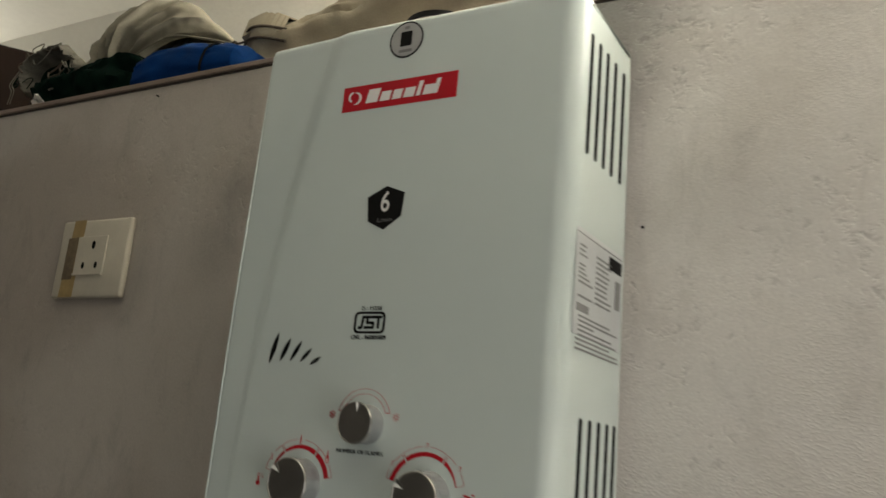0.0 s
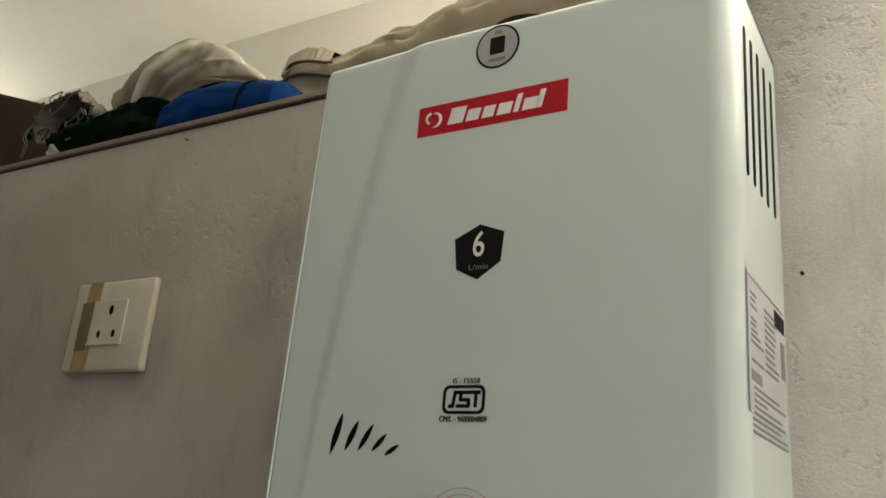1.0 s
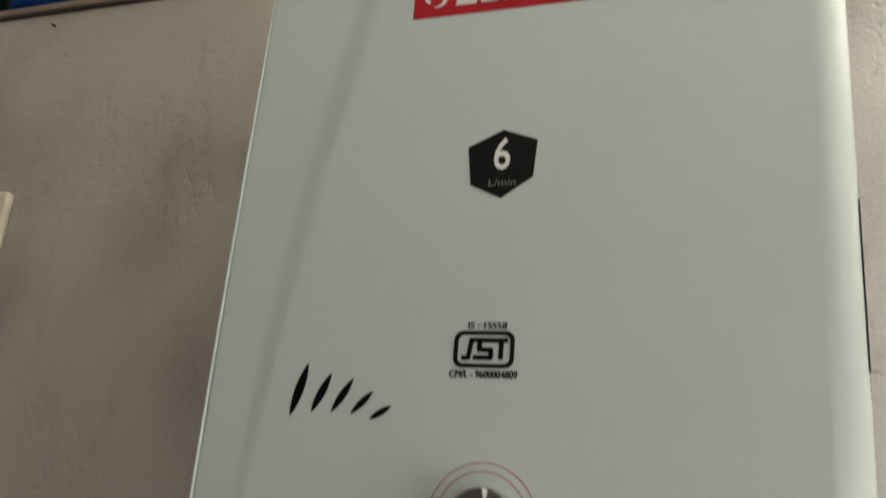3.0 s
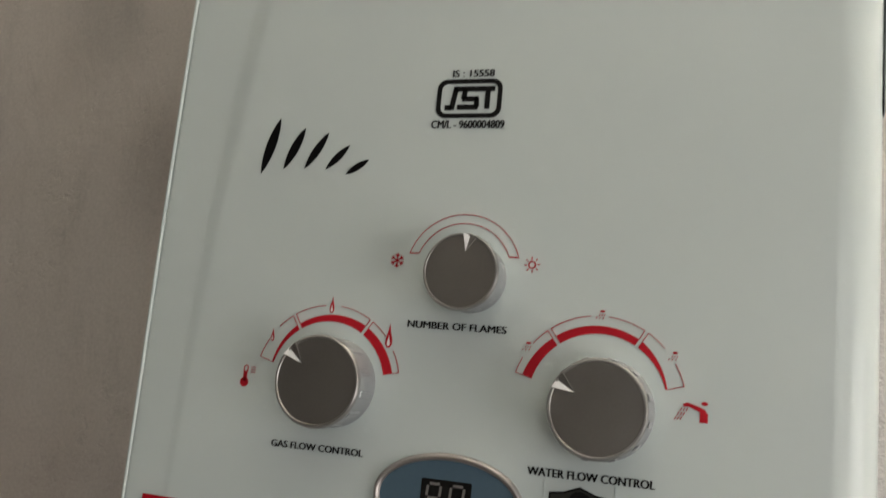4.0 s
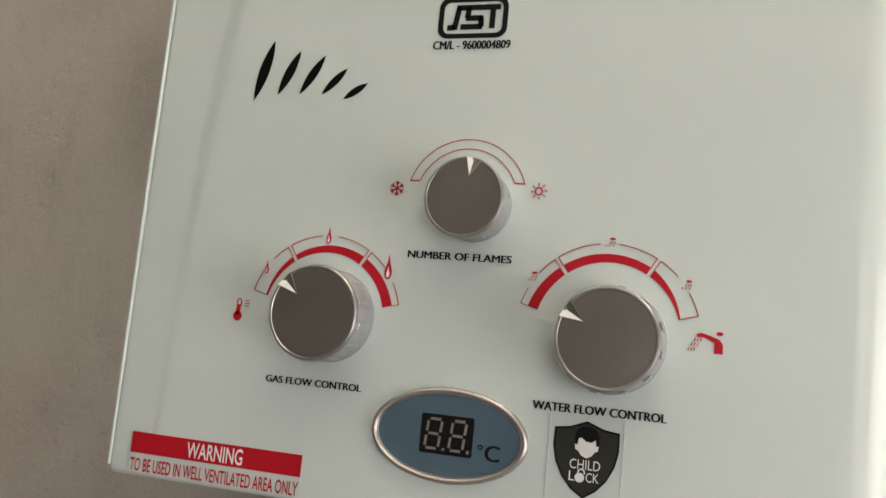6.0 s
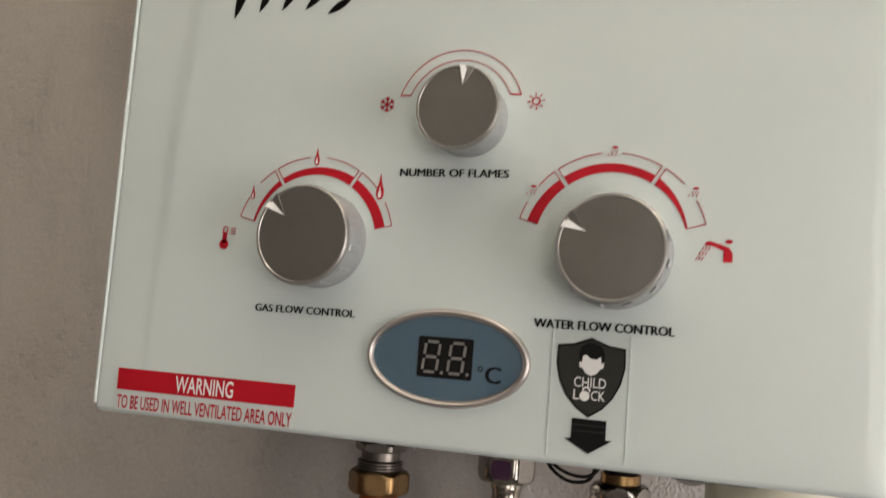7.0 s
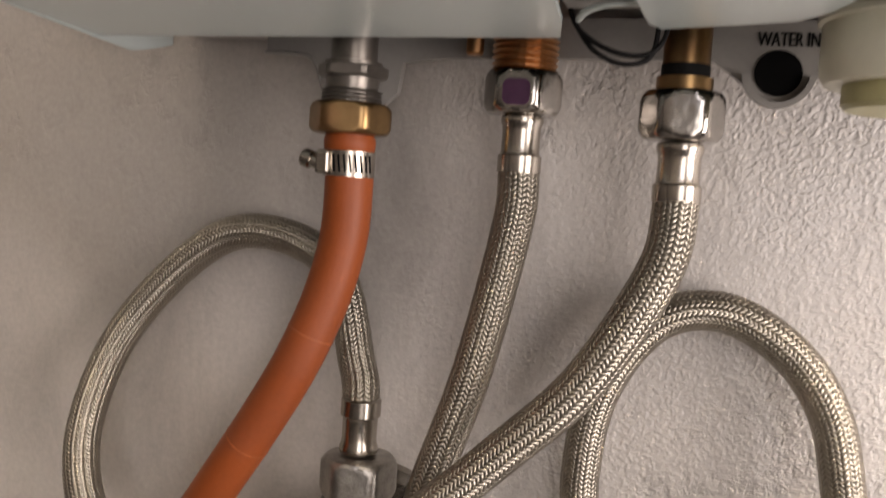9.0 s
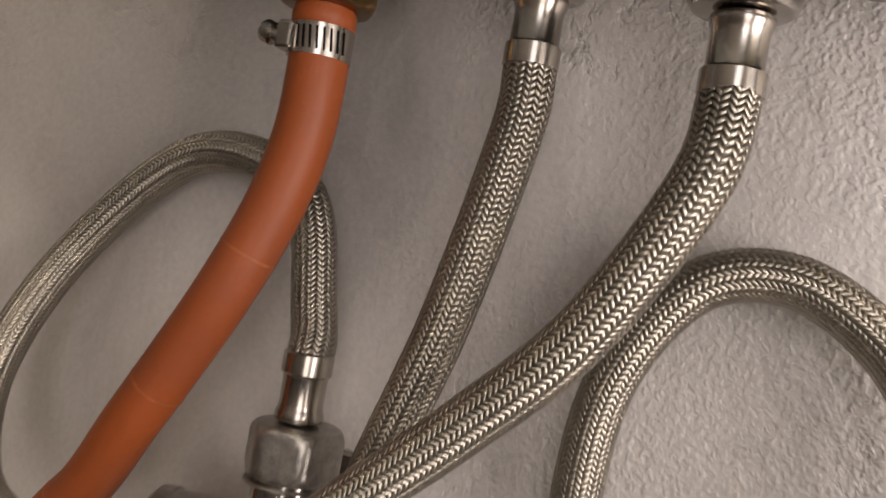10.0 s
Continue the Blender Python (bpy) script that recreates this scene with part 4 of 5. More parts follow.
strap = even_path([(0.1545, 0.0460, -0.0060), (0.1575, 0.0400, -0.0050), (0.1640, 0.0350, -0.0042), (0.1720, 0.0330, -0.0040)], 0.001)
part("strap", tube(bmesh.new(), strap, 0.0010, 10), ENAMEL, heater, "white curved battery strap", 60)
for off in (0.0, 0.0022):
    wire = even_path([(0.1510, 0.052, -0.002), (0.1535, 0.050 + off, -0.0072), (0.1590, 0.048, -0.0118 - off), (0.1665, 0.047, -0.0150 - off * 1.2), (0.1738, 0.048, -0.0148 - off * 0.6), (0.1778 - off, 0.050, -0.0095), (0.1775 - off, 0.053, -0.001)], 0.001)
    part("wire", tube(bmesh.new(), wire, 0.00072, 10), BLACK_RUBBER, heater, "black battery wire", 60)

part("screw", lathe(bmesh.new(), [(0.0030, 0.004), (0.0030, -0.0088), (0.0024, -0.0095), (0.0, -0.0096)], (0.1135, 0.090, 0), seg=16), COPPER, heater, "small rusty screw", 40)

# pipe stubs coming out of the heater
GX, GY = 0.0738, 0.081
stub = part("gas_inlet", lathe(bmesh.new(), [(0.0080, 0.02), (0.0080, -0.0140), (0.0100, -0.0144), (0.0100, -0.0180), (0.0092, -0.0184), (0.0088, -0.0240)], (GX, GY, 0), seg=28), DULL_METAL, heater, "dull zinc gas inlet pipe", 30)
bm = bmesh.new()
hex_nut(bm, (GX, GY, 0), 0.0126, -0.0198, -0.0155, 10)
part("collar", bm, DULL_METAL, stub)


def threads(cx, cy, r, z0, z1, turns):
    prof = [(r * 0.9, z0)]
    for i in range(turns):
        a = z0 + (z1 - z0) * i / turns
        b = (z1 - z0) / turns
        prof += [(r * 0.92, a + b * 0.1), (r, a + b * 0.5), (r * 0.92, a + b * 0.9)]
    return lathe(bmesh.new(), prof + [(r * 0.9, z1)], (cx, cy, 0), seg=28)


part("thread", threads(GX, GY, 0.0106, -0.0288, -0.0236, 4), DULL_METAL, stub)
BX, BY, CX, CY = 0.1303, 0.093, 0.1827, 0.078
hot = part("hot_outlet", lathe(bmesh.new(), [(0.0098, 0.02), (0.0098, -0.004)], (BX, BY, 0), seg=28), COPPER, heater, "copper hot water outlet", 30)
part("thread", threads(BX, BY, 0.0112, -0.0150, -0.0030, 6), COPPER, hot)
cold = part("cold_inlet", lathe(bmesh.new(), [(0.0070, 0.02), (0.0070, -0.0135), (0.0066, -0.014), (0.0066, -0.019)], (CX, CY, 0), seg=28), BRASS, heater, "tarnished brass water inlet", 30)
part("seal", lathe(bmesh.new(), [(0.0060, -0.0128), (0.0072, -0.0130), (0.0072, -0.0166), (0.0060, -0.0168)], (CX, CY, 0), seg=24), BLACK_RUBBER, cold, "black rubber seal", 40)
part("ring", lathe(bmesh.new(), [(0.0070, -0.0166), (0.0084, -0.0168), (0.0084, -0.0205), (0.0092, -0.0212), (0.0070, -0.0216)], (CX, CY, 0), seg=28), BRASS, cold, "yellow brass ring", 40)

# ---------------------------------------------------------------- hoses
HOSE_R = 0.0070


def braid(frames, r):
    """Slanting steel strands in rows round the hose, leaning to and fro from row to row."""
    rows, verts, faces = 24, [], []
    wide = 2 * math.pi * r / rows
    rnd = random.Random(11)
    for k in range(rows):
        lean = 1 if k % 2 else -1
        for i in range(1, len(frames) - 1):
            q, u, v = frames[i]
            along = u.cross(v)
            a0 = 2 * math.pi * k / rows
            c = []
            for s, t, lift in ((-0.52, -0.92, 0.0), (0.52, 0.06, 0.0), (0.52, 1.04, 0.0), (-0.52, 0.06, 0.0), (-0.45, -0.78, 1), (0.45, 0.06, 1), (0.45, 0.94, 1), (-0.45, 0.08, 1)):
                a = a0 + lean * s * wide / r
                rr = r * (1.0 + (0.010 + rnd.uniform(-0.007, 0.007) if lift else -0.018))
                step = STEP * (t - 0.15)
                c.append(q - along * step + rr * (u * math.cos(a) + v * math.sin(a)))
            n = len(verts)
            verts += c
            faces += [(n + 4, n + 5, n + 6, n + 7), (n, n + 1, n + 5, n + 4), (n + 1, n + 2, n + 6, n + 5), (n + 2, n + 3, n + 7, n + 6), (n + 3, n, n + 4, n + 7)]
    me = bpy.data.meshes.new("braid")
    me.from_pydata([tuple(p) for p in verts], [], faces)
    me.materials.append(BRAID)
    me.polygons.foreach_set("use_smooth", [True] * len(me.polygons))
    me.update()
    return me


STEP = 0.00175


def ferrule(parent, at, z0, z1, flip=False):
    """A crimped sleeve, from its hose end z0 to its nut end z1."""
    d = z1 - z0
    prof = [(0.0066, z0), (0.0074, z0 + 0.02 * d), (0.0074, z0 + 0.30 * d), (0.0067, z0 + 0.33 * d), (0.0065, z0 + 0.37 * d), (0.0064, z0 + 0.72 * d), (0.0066, z0 + 0.80 * d), (0.0071, z0 + 0.86 * d), (0.0072, z0 + 0.92 * d), (0.0070, z0 + 0.97 * d), (0.0060, z0 + d)]
    return part("ferrule", lathe(bmesh.new(), prof, at, seg=32), STEEL, parent, "crimped steel ferrule", 28)


def braided_hose(points, label, first, last=None):
    h = thing("braided_hose", (0, 0, Z0), label, "water hose", "braided hoses")
    frames = even_path(points, STEP)
    part("core", tube(bmesh.new(), frames, HOSE_R * 0.935, 24), BRAID_CORE, h, "dark inner tube", 60)
    ob = new("braid", braid(frames, HOSE_R))
    ob.parent = h
    tagged(ob, "woven stainless steel braid", kind="stuff")
    for end, at in ((points[0], first), (points[-1], last)):
        if at:
            ferrule(h, (at[0], at[1], 0), at[2], at[3])
    return h


A_POINTS = [(0.1836, 0.0780, -0.0520), (0.1804, 0.0745, -0.0749), (0.1606, 0.0753, -0.1114), (0.1367, 0.0770, -0.1378), (0.1144, 0.0753, -0.1600), (0.0938, 0.0713, -0.1796), (0.0690, 0.0690, -0.1915), (0.0424, 0.0686, -0.2008), (0.0123, 0.0709, -0.2010), (-0.0198, 0.0781, -0.1923), (-0.0398, 0.0946, -0.1620), (-0.0362, 0.1170, -0.1198), (0.0065, 0.1210, -0.0796), (0.0527, 0.1165, -0.0859), (0.0718, 0.1070, -0.1236), (0.0768, 0.1005, -0.1375)]
hose_a = braided_hose(A_POINTS, "steel braided water hose looping round to the angle valve", (0.1832, 0.0780, -0.0545, -0.0360), (0.0772, 0.0995, -0.1335, -0.1540))
bm = bmesh.new()
hex_nut(bm, (CX, CY, 0), 0.0131, -0.0357, -0.0208, 6)
part("nut", bm, CHROME, hose_a, "chromed hexagon nut", 24)
bm = bmesh.new()
hex_nut(bm, (0.0780, 0.0990, 0), 0.0148, -0.1700, -0.1545, 14)
part("nut", bm, CAST_METAL, hose_a, "dull chromed hexagon nut", 24)

B_POINTS = [(0.1310, 0.0930, -0.0460), (0.1302, 0.0928, -0.0655), (0.1200, 0.0920, -0.1170), (0.1050, 0.0935, -0.1668), (0.0950, 0.0980, -0.2174), (0.1000, 0.1040, -0.2620), (0.1300, 0.1100, -0.2760), (0.1540, 0.1130, -0.2450), (0.1600, 0.1150, -0.1868), (0.1569, 0.1161, -0.1554), (0.1617, 0.1150, -0.1224), (0.1785, 0.1150, -0.0961), (0.2009, 0.1172, -0.0903), (0.2230, 0.1162, -0.1015), (0.2371, 0.1130, -0.1208), (0.2438, 0.1100, -0.1486)]
hose_b = braided_hose(B_POINTS, "steel braided water hose with a high bow beside it", (0.1308, 0.0930, -0.0480, -0.0285), (0.2440, 0.1100, -0.1480, -0.1650))
bm = bmesh.new()
hex_nut(bm, (BX, BY, 0), 0.0136, -0.0285, -0.0140, 2)
nut = part("nut", bm, CHROME, hose_b, "chromed hexagon nut", 24)
dab = bmesh.new()
prism(dab, rounded(-0.0046, 0.0044, -0.0262, -0.0178, 0.0022), -0.0116, -0.01195)
bmesh.ops.transform(dab, matrix=Matrix.Translation((BX, BY, 0)) @ Matrix.Rotation(radians(2), 4, "Z"), verts=dab.verts)
part("paint_mark", dab, PURPLE, nut, "purple paint mark on one face")
bm = bmesh.new()
hex_nut(bm, (0.2440, 0.1100, 0), 0.0148, -0.1820, -0.1660, 14)
part("nut", bm, CAST_METAL, hose_b, "dull chromed hexagon nut", 24)

# ---- orange gas hose with its clamp
gas_hose = thing("gas_hose", (0, 0, Z0), "orange rubber gas hose clamped under the heater", "gas hose")
O_POINTS = [(0.0740, 0.0810, -0.0380), (0.0748, 0.0809, -0.0540), (0.0741, 0.0808, -0.0740), (0.0697, 0.0792, -0.0950), (0.0612, 0.0767, -0.1180), (0.0490, 0.0770, -0.1400), (0.0344, 0.0787, -0.1630), (0.0191, 0.0838, -0.1840), (0.0018, 0.0862, -0.2040), (-0.0215, 0.0930, -0.2420), (-0.0500, 0.1000, -0.3000), (-0.0600, 0.1020, -0.4200)]
part("hose", tube(bmesh.new(), even_path(O_POINTS, 0.003), 0.0083, 32), RUBBER, gas_hose, "ribbed orange rubber", 60)
bm = bmesh.new()
hex_nut(bm, (GX, GY, 0), 0.0146, -0.0388, -0.0280, 14)
part("nut", bm, BRASS, gas_hose, "scuffed brass hexagon nut", 24)
part("hose_end", lathe(bmesh.new(), [(0.0082, -0.0446), (0.0087, -0.0438), (0.0089, -0.0412), (0.0086, -0.0396), (0.0070, -0.0393)], (0.0742, 0.0810, 0), seg=40), RUBBER, gas_hose, "swollen end of the orange hose", 60)
clamp = part("clamp", lathe(bmesh.new(), [(0.0080, -0.0528), (0.0088, -0.0530), (0.0088, -0.0444), (0.0080, -0.0442)], (0.0744, 0.0810, 0), seg=40), STEEL, gas_hose, "worm-drive steel clamp", 40)
for i in range(13):
    a = radians(-165 + 12.5 * i)
    bm = box(bmesh.new(), -0.0003, 0.0003, 0.0085, 0.0090, -0.0030, 0.0030)
    bmesh.ops.transform(bm, matrix=Matrix.Translation((0.0744, 0.0810, -0.0486)) @ Matrix.Rotation(a - radians(90), 4, "Z") @ Matrix.Rotation(radians(8), 4, "Y"), verts=bm.verts)
    part("slot", bm, DARK, clamp)
turn = Matrix.Rotation(radians(70), 4, "Y")
screw = part("screw", lathe(bmesh.new(), [(0.0, 0.0045), (0.0026, 0.0044), (0.0032, 0.0036), (0.0032, 0.0010), (0.0022, 0.0006), (0.0022, -0.0060)], (0.0642, 0.0745, -0.0486), seg=20, turn=turn.inverted()), STEEL, clamp, "slotted clamp screw", 40)
part("housing", box(bmesh.new(), 0.0658, 0.0710, 0.0715, 0.0775, -0.0525, -0.0446, 0.001), STEEL, clamp)

fine_path = even_path(O_POINTS, 0.0007)
for z in (-0.1075, -0.1490, -0.1920):
    k = min(range(len(fine_path)), key=lambda i: abs(fine_path[i][0].z - z))
    part("seam", tube(bmesh.new(), fine_path[k : k + 2], 0.00842, 32), RUBBER_SEAM, gas_hose, "thin pale seam round the hose", 60)

# ---- angle valves
def angle_valve(x, y, z, label):
    v = thing("angle_valve", (x, y, Z0 + z), label, "valve", "angle valves")
    part("outlet", lathe(bmesh.new(), [(0.0100, 0.004), (0.0105, 0.0), (0.0105, -0.012), (0.0130, -0.016), (0.0130, -0.034), (0.0, -0.036)], seg=28), CHROME, v, "chromed outlet pipe", 40)
    part("washer", lathe(bmesh.new(), [(0.004, -0.0018), (0.0120, -0.0019), (0.0124, -0.0024), (0.0120, -0.0030), (0.004, -0.0031)], (-0.001, 0, 0), seg=32), DULL_METAL, v, "dark thin washer")
    part("inlet", lathe(bmesh.new(), [(0.0110, -0.030), (0.0110, 0.0)], (0, 0, -0.024), "y", 28), CHROME, v, "chromed inlet pipe", 40)
    part("flange", lathe(bmesh.new(), [(0.027, -0.0315), (0.026, -0.0285), (0.014, -0.0240), (0.011, -0.0240)], (0, 0, -0.024), "y", 40), CHROME, v, "round wall flange", 40)
    t = Matrix.Rotation(radians(-93), 4, "Y") @ Matrix.Rotation(radians(18), 4, "X")
    part("spindle", lathe(bmesh.new(), [(0.008, 0.0), (0.008, 0.020)], (0, 0, -0.024), turn=t, seg=24), CHROME, v, "", 40)
    h = part("handle", lathe(bmesh.new(), [(0.0, 0.0500), (0.0132, 0.0498), (0.0150, 0.0480), (0.0150, 0.0440), (0.0142, 0.0435), (0.0138, 0.0220), (0.0110, 0.0160), (0.008, 0.0165)], (0.014, 0, -0.022), turn=t, seg=28), CAST_METAL, v, "scuffed chrome barrel handle", 40)
    return v


angle_valve(0.0780, 0.0990, -0.1690, "scuffed chrome angle valve on the wall under the loop")
angle_valve(0.2440, 0.1000, -0.1815, "scuffed chrome angle valve under the second hose")

# ---------------------------------------------------------------- wall socket
socket = thing("wall_socket", (-0.3830, WALL_Y, Z0 + 0.2900), "aged ivory three-pin wall socket with yellowed tape", "socket")


def plate():
    bm = bmesh.new()
    box(bm, -0.0615, 0.0620, -0.0090, 0.0, -0.0485, 0.0480, 0.0035, 3)
    return bm


part("cover_plate", plate(), AGED_PLASTIC, socket, "aged ivory cover plate", 40)
ins = part("insert", box(bmesh.new(), -0.0255, 0.0265, -0.0105, -0.006, -0.0215, 0.0265, 0.0008), AGED_PLASTIC, socket, "three-pin socket insert")
part("insert_sill", box(bmesh.new(), -0.0255, 0.0265, -0.0118, -0.0104, -0.0215, -0.0190, 0.0004), AGED_PLASTIC, ins)
for x, z, r in ((0.004, 0.0155, 0.0052), (-0.0095, -0.0095, 0.0042), (0.0135, -0.0095, 0.0042)):
    mark("pin_hole", disc(x, z, r * 0.62, 16, r), DARK, ins, -0.0100, -0.0107)
mark("tape", [(-0.0395, 0.0478), (-0.0185, 0.0478), (-0.0215, -0.0478), (-0.0465, -0.0478)], TAPE, socket, -0.0088, -0.0094, "yellowed adhesive tape")
mark("tape_residue", [(-0.0450, 0.0255), (-0.0270, 0.0265), (-0.0275, -0.0255), (-0.0455, -0.0260)], STAIN, socket, -0.0094, -0.0098, "brown glue residue")

# ---------------------------------------------------------------- things on the loft
LOFT_Z = 1.955


def grid(bm, rows, closed=True):
    """Quads over rows of points."""
    vs = [[bm.verts.new(p) for p in row] for row in rows]
    for p, q in zip(vs, vs[1:]):
        n = len(p)
        for i in range(n if closed else n - 1):
            bm.faces.new((p[i], p[(i + 1) % n], q[(i + 1) % n], q[i]))
    return bm


def between(table, x):
    """Smooth steps through a short table of (x, value)."""
    for (x0, a), (x1, b) in zip(table, table[1:]):
        if x <= x1:
            s = max(0.0, (x - x0) / (x1 - x0))
            s = s * s * (3 - 2 * s) * 0.5 + s * 0.5
            return a + (b - a) * s
    return table[-1][1]


def bundle(heights, deep, seed, rough=0.06, long=0.0, lean=0.0, n=130, m=60):
    """A soft lying bundle along x: its height from place to place, sagging sides, drawn-out creases."""
    x0, x1 = heights[0][0], heights[-1][0]
    rows = []
    for j in range(n + 1):
        e = 0.5 - 0.5 * math.cos(math.pi * j / n)
        x = x0 + (x1 - x0) * e
        h = between(heights, x)
        end = min(1.0, 3.2 * math.sqrt(max(e * (1 - e), 0.0)))
        row = []
        for i in range(m):
            a = 2 * math.pi * i / m
            c, s = math.cos(a), math.sin(a)
            y = deep * end * math.copysign(abs(c) ** 0.75, c)
            z = h * (0.5 + 0.5 * math.copysign(abs(s) ** 0.7, s))
            w = Vector((x * (9 - 6 * long) + seed, 2.2 * c, 2.2 * s + seed))
            k = rough * (noise.noise(w) + 0.5 * (0.5 - abs(noise.noise(w * 2.3))) + 0.25 * noise.noise(w * 6)) * end
            out = Vector((0.0, c, s)) * k * 0.6
            row.append(Vector((x - lean * z, y, z)) + out)
            row[-1].z = max(row[-1].z, 0.0)
        rows.append(row)
    return grid(bmesh.new(), rows)


# ---- pale sack: gathered at its tie, from where pleats fan out to its rounded back
big = thing("sack", (-0.600, 0.268, LOFT_Z), "pale pleated woven plastic sack tied at its mouth on the loft", "sack", "bags on the loft")
RIM = [(0.0, 0.250), (0.18, 0.198), (0.36, 0.158), (0.52, 0.128), (0.66, 0.104), (0.84, 0.098), (1.0, 0.094)]
TURN = [(0.0, -0.03), (0.18, 0.19), (0.36, 0.54), (0.52, 0.97), (0.66, 1.38), (0.84, 1.96), (1.0, 2.62)]


def sack_side(side):
    rows = []
    for j in range(97):
        f = j / 96
        reach, th = between(RIM, f), between(TURN, f)
        row = []
        for i in range(49):
            s = i / 48
            bow = 0.020 * 4 * s * (1 - s) * (1 - f) ** 3
            x, z = reach * s * math.cos(th), 0.127 + reach * s * math.sin(th) + bow
            full = math.sqrt(max(math.sin(math.pi * min(max(f * 0.96 + 0.02, 0), 1)), 0.0)) * math.sqrt(max(1 - s**2.6, 0.0)) * min(1.0, 0.16 + 1.6 * s)
            w = f * 8.0 + 0.45 * noise.noise(Vector((f * 6, s * 0.8, 3.0)))
            deep = 0.019 * min(1.0, 5 * s) * (1.0 if f > 0.40 else 0.45) * (1 - 0.40 * s)
            pleat = deep * (1 - abs(2 * (w % 1.0) - 1)) ** 1.4
            dent = 0.0035 * noise.noise(Vector((x * 22, z * 22, 1.5 + side))) + 0.0022 * noise.noise(Vector((x * 75, z * 75, 2.5)))
            y = side * (0.042 * full + (pleat + dent) * min(1.0, 3 * full))
            row.append(Vector((x, y, z - 0.040 * max(0.0, 1 - x / 0.15) ** 1.4)))
        rows.append(row)
    return rows


bm = bmesh.new()
grid(bm, sack_side(-1), False)
grid(bm, sack_side(1), False)
bmesh.ops.remove_doubles(bm, verts=bm.verts, dist=2e-4)
bmesh.ops.recalc_face_normals(bm, faces=bm.faces)
part("mouth_side", bm, SACK, big, "pleated gathered side of the sack", 60)
bm = bundle([(-0.085, 0.0), (-0.07, 0.09), (0.03, 0.125), (0.12, 0.12), (0.20, 0.09), (0.235, 0.0)], 0.050, 4.0, 0.02)
bmesh.ops.translate(bm, verts=bm.verts, vec=(0, 0.045, 0))
part("bag", bm, SACK, big, "", 60)
hem = even_path([(0.004, -0.012, 0.089), (0.060, -0.020, 0.122), (0.130, -0.020, 0.142), (0.190, -0.016, 0.132), (0.240, -0.004, 0.121)], 0.004)
part("hem", tube(bmesh.new(), hem, 0.0018, 8), SACK, big, "folded stitched hem", 60)

# ---- dark green bag with a torn open mouth
green = thing("green_bag", (-0.560, 0.205, LOFT_Z), "dark green cloth bag with a frayed open mouth", "bag", "bags on the loft")
part("bag", bundle([(-0.100, 0.0), (-0.085, 0.045), (-0.04, 0.066), (0.02, 0.074), (0.08, 0.082), (0.14, 0.07), (0.165, 0.0)], 0.040, 21.0, 0.035), GREEN, green, "", 60)
rows = []
for j in range(90):
    a = 2 * math.pi * j / 90
    w = Vector((math.cos(a) * 1.6, math.sin(a) * 1.6, 4.0))
    out = Vector((math.cos(a), 0, math.sin(a)))
    mid = Vector((-0.066, -0.030, 0.077)) + Vector((out.x * 0.054, 0, out.z * 0.034)) * (1 + 0.32 * noise.noise(w))
    wide = 0.009 + 0.006 * noise.noise(w * 2.2)
    tear = 0.007 * noise.noise(w * 7)
    lip = Vector((0, -0.012 + tear, 0.0)) + out * (0.35 * wide + 0.4 * tear)
    back = Vector((0, 0.022, 0.0)) - out * 0.004
    rows.append([mid + lip, mid + out * wide, mid + back + out * 0.5 * wide, mid + back - out * 0.003, mid - out * 0.25 * wide, mid + lip - out * 0.0016])
rows.append(rows[0])
bm = grid(bmesh.new(), rows)
bmesh.ops.remove_doubles(bm, verts=bm.verts, dist=1e-5)
lining = bmesh.new()
hub = lining.verts.new((-0.066, 0.016, 0.077))
ring = [lining.verts.new(r[3] + Vector((0, -0.004, 0))) for r in rows[:-1]]
for p, q in zip(ring, ring[1:] + ring[:1]):
    lining.faces.new((p, q, hub))
part("lining", lining, GREEN, green, "dark green inside of the bag", 60)
part("torn_mouth", bm, FRAY, green, "frayed pale edge of the torn mouth", 60)
rnd = random.Random(7)
for i in range(16):
    a = rnd.uniform(0, 2 * math.pi) if i > 5 else rnd.uniform(-0.6, 0.5)
    p = Vector((-0.066 + 0.055 * math.cos(a), -0.042, 0.077 + 0.032 * math.sin(a)))
    pts = [tuple(p)]
    for k in range(4):
        p = p + Vector((rnd.uniform(-0.016, 0.020), rnd.uniform(-0.003, 0.003), rnd.uniform(-0.014, 0.010)))
        pts.append(tuple(p))
    part("cord", tube(bmesh.new(), even_path(pts, 0.003), rnd.uniform(0.0007, 0.0016), 6), (FRAY, ROPE, GREEN)[i % 3], green, "frayed cord", 60)
for i in range(2):
    x = -0.122 + 0.006 * i
    pts = [(x, -0.04, 0.085), (x - 0.008, -0.046, 0.060), (x + 0.003, -0.048, 0.046), (x - 0.004, -0.046, 0.028)]
    part("thread", tube(bmesh.new(), even_path(pts, 0.004), 0.0008, 6), FRAY, green, "loose pale thread", 60)

# ---- blue tarpaulin, long and flat along the edge
blue = thing("tarpaulin_bundle", (-0.325, 0.190, LOFT_Z), "folded blue tarpaulin bundle on the loft edge", "tarpaulin", "bags on the loft")
part("bag", bundle([(-0.100, 0.0), (-0.09, 0.050), (-0.04, 0.068), (0.0, 0.068), (0.046, 0.058), (0.054, 0.053), (0.062, 0.056), (0.10, 0.046), (0.120, 0.0)], 0.044, 33.0, 0.009, 0.5), BLUE, blue, "", 60)

# a thin dark strip laid over the bundle for its fold crease
crease_arc = even_path([(0.050, -0.046, 0.004), (0.050, -0.0475, 0.022), (0.051, -0.041, 0.044), (0.052, -0.022, 0.0575), (0.052, 0.010, 0.0600)], 0.003)
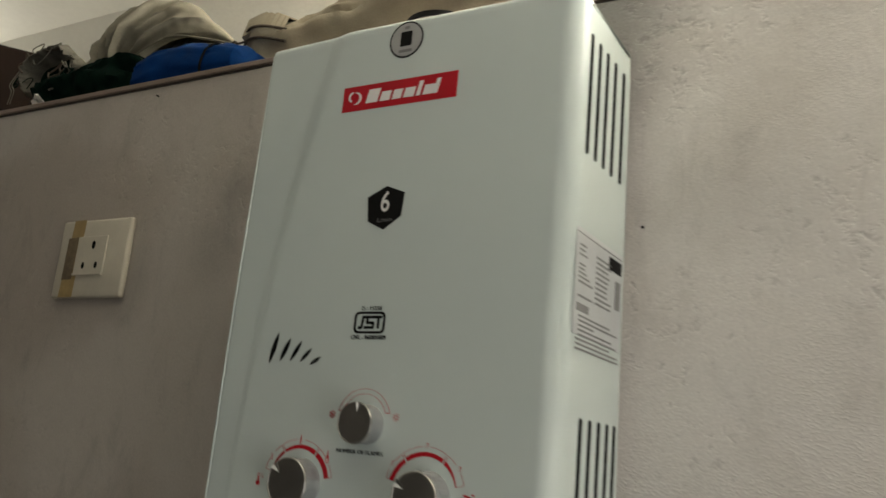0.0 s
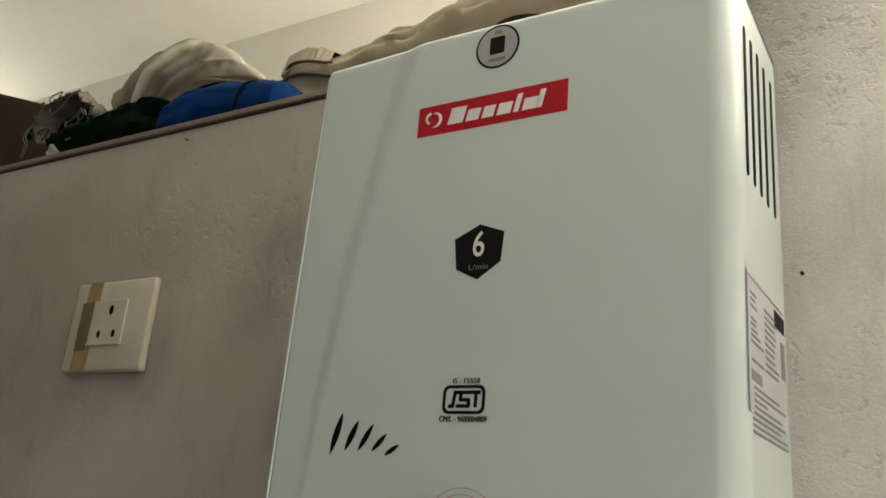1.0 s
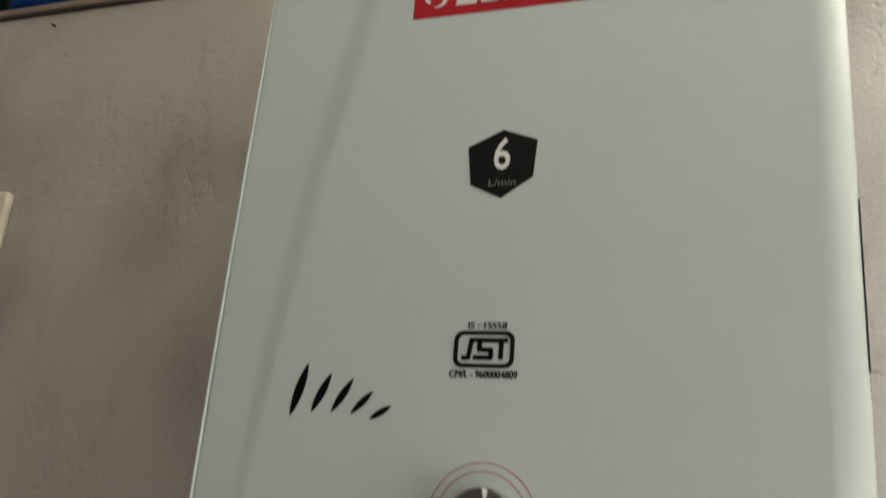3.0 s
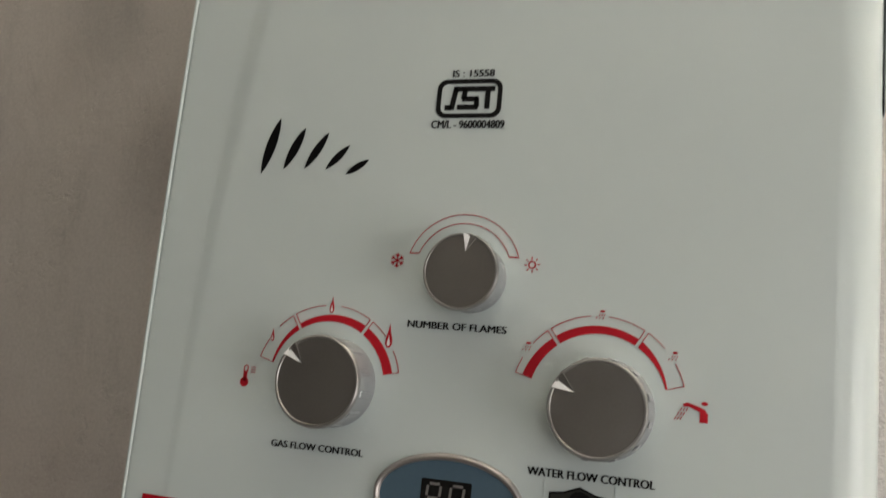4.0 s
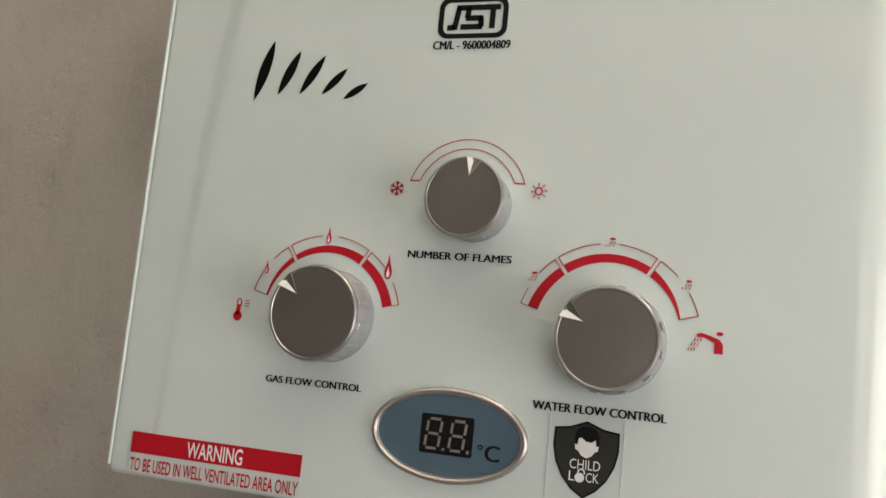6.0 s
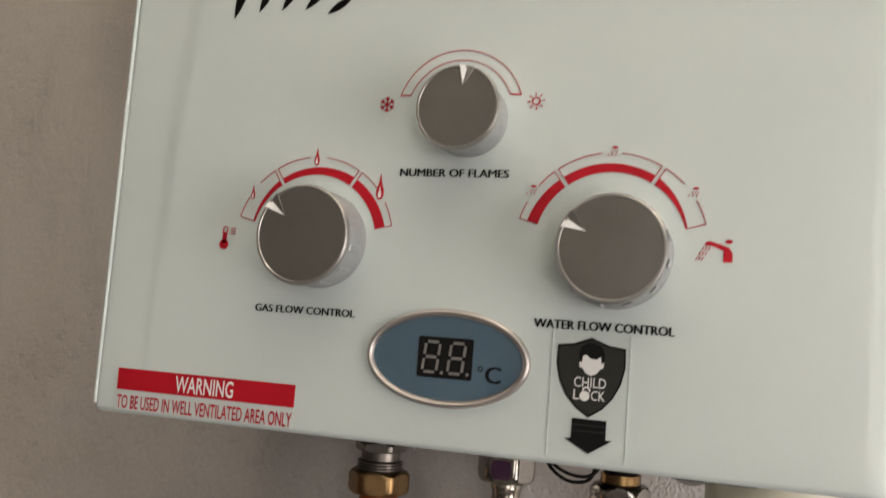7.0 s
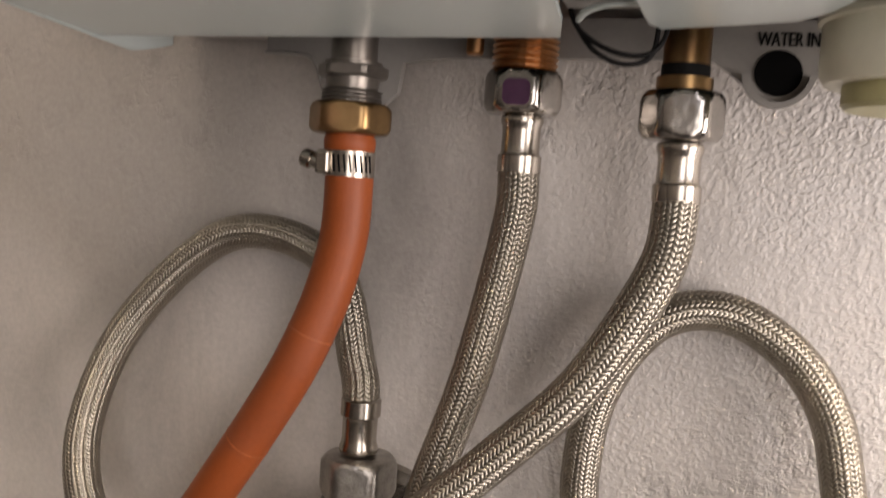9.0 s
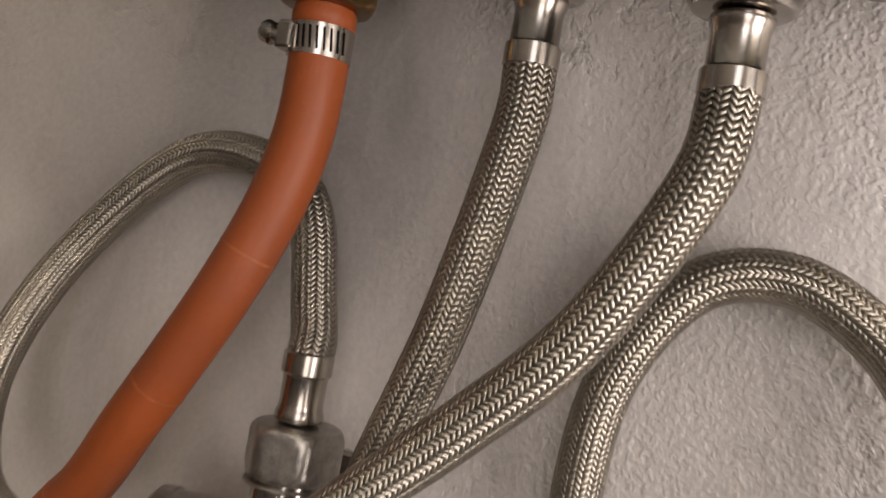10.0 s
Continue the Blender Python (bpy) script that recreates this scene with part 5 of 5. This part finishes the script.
part("dark_crease_line", tube(bmesh.new(), crease_arc, 0.0016, 8), DARK, blue, "thin dark line over the tarpaulin at its fold crease", 60)

# ---- tan sack with a squarish folded end
tan = thing("sack", (0.0, 0.250, LOFT_Z), "tan woven sack with a folded end lying on the loft", "sack", "bags on the loft")
part("bag", bundle([(-0.292, 0.0), (-0.280, 0.070), (-0.266, 0.118), (-0.252, 0.126), (-0.215, 0.108), (-0.200, 0.100), (-0.170, 0.106), (-0.120, 0.122), (-0.095, 0.118), (-0.05, 0.130), (0.12, 0.134), (0.22, 0.09), (0.25, 0.0)], 0.050, 48.0, 0.032, 0.5, lean=0.12), SACK_TAN, tan, "", 60)
for up in (0.0, 0.016):
    seam = even_path([(-0.282, -0.034, 0.078 + up), (-0.262, -0.046, 0.080 + up), (-0.232, -0.053, 0.074 + up), (-0.190, -0.056, 0.060 + up)], 0.004)
    part("seam", tube(bmesh.new(), seam, 0.0019, 6), ROPE, tan, "dark stitched seam", 60)
fold = []
for j in range(25):
    f = j / 24
    x = -0.274 + 0.080 * f
    lift = 0.010 * math.sin(math.pi * f) + 0.005 * noise.noise(Vector((9 * f, 2.0, 1.0)))
    fold.append([Vector((x, -0.020 - 0.022 * f, 0.070 - 0.012 * f + lift)), Vector((x - 0.006, -0.042 - 0.012 * f, 0.088 - 0.014 * f + lift)), Vector((x - 0.010, -0.030 - 0.010 * f, 0.120 - 0.018 * f + lift)), Vector((x, 0.004, 0.124 - 0.016 * f + lift))])
part("folded_end", grid(bmesh.new(), fold), SACK_TAN, tan, "flattened folded mouth of the sack", 50)
part("cord", tube(bmesh.new(), even_path([(-0.278, -0.034, 0.086), (-0.292, -0.036, 0.084), (-0.298, -0.035, 0.089), (-0.306, -0.036, 0.083)], 0.003), 0.0016, 6), ROPE, tan, "knotted cord", 60)

carton = thing("carton", (-0.905, 0.325, LOFT_Z), "plain dark brown box on the loft", "box")
carton.rotation_euler = (0, 0, radians(55))
part("box_body", box(bmesh.new(), -0.14, 0.14, -0.10, 0.10, 0.0, 0.187, 0.006, 3), CARTON, carton)

# ---- crumpled white paper by the torn bag
bm = bmesh.new()
rnd = random.Random(3)
sheet = [[Vector((0.020 * (i / 5 - 0.5) + rnd.uniform(-0.0015, 0.0015), 0.006 * rnd.uniform(-1, 1) - 0.004 * j, 0.001 + 0.022 * j / 4 * (1 - 0.5 * abs(i / 5 - 0.5)) + rnd.uniform(0, 0.002))) for i in range(6)] for j in range(5)]
grid(bm, sheet, False)
bmesh.ops.solidify(bm, geom=bm.faces[:], thickness=0.0006)
scrap = part("paper_scrap", bm, WHITE)
scrap.location = (-0.592, 0.158, LOFT_Z)
tagged(scrap, "small crumpled scrap of white paper on the loft edge", "paper")
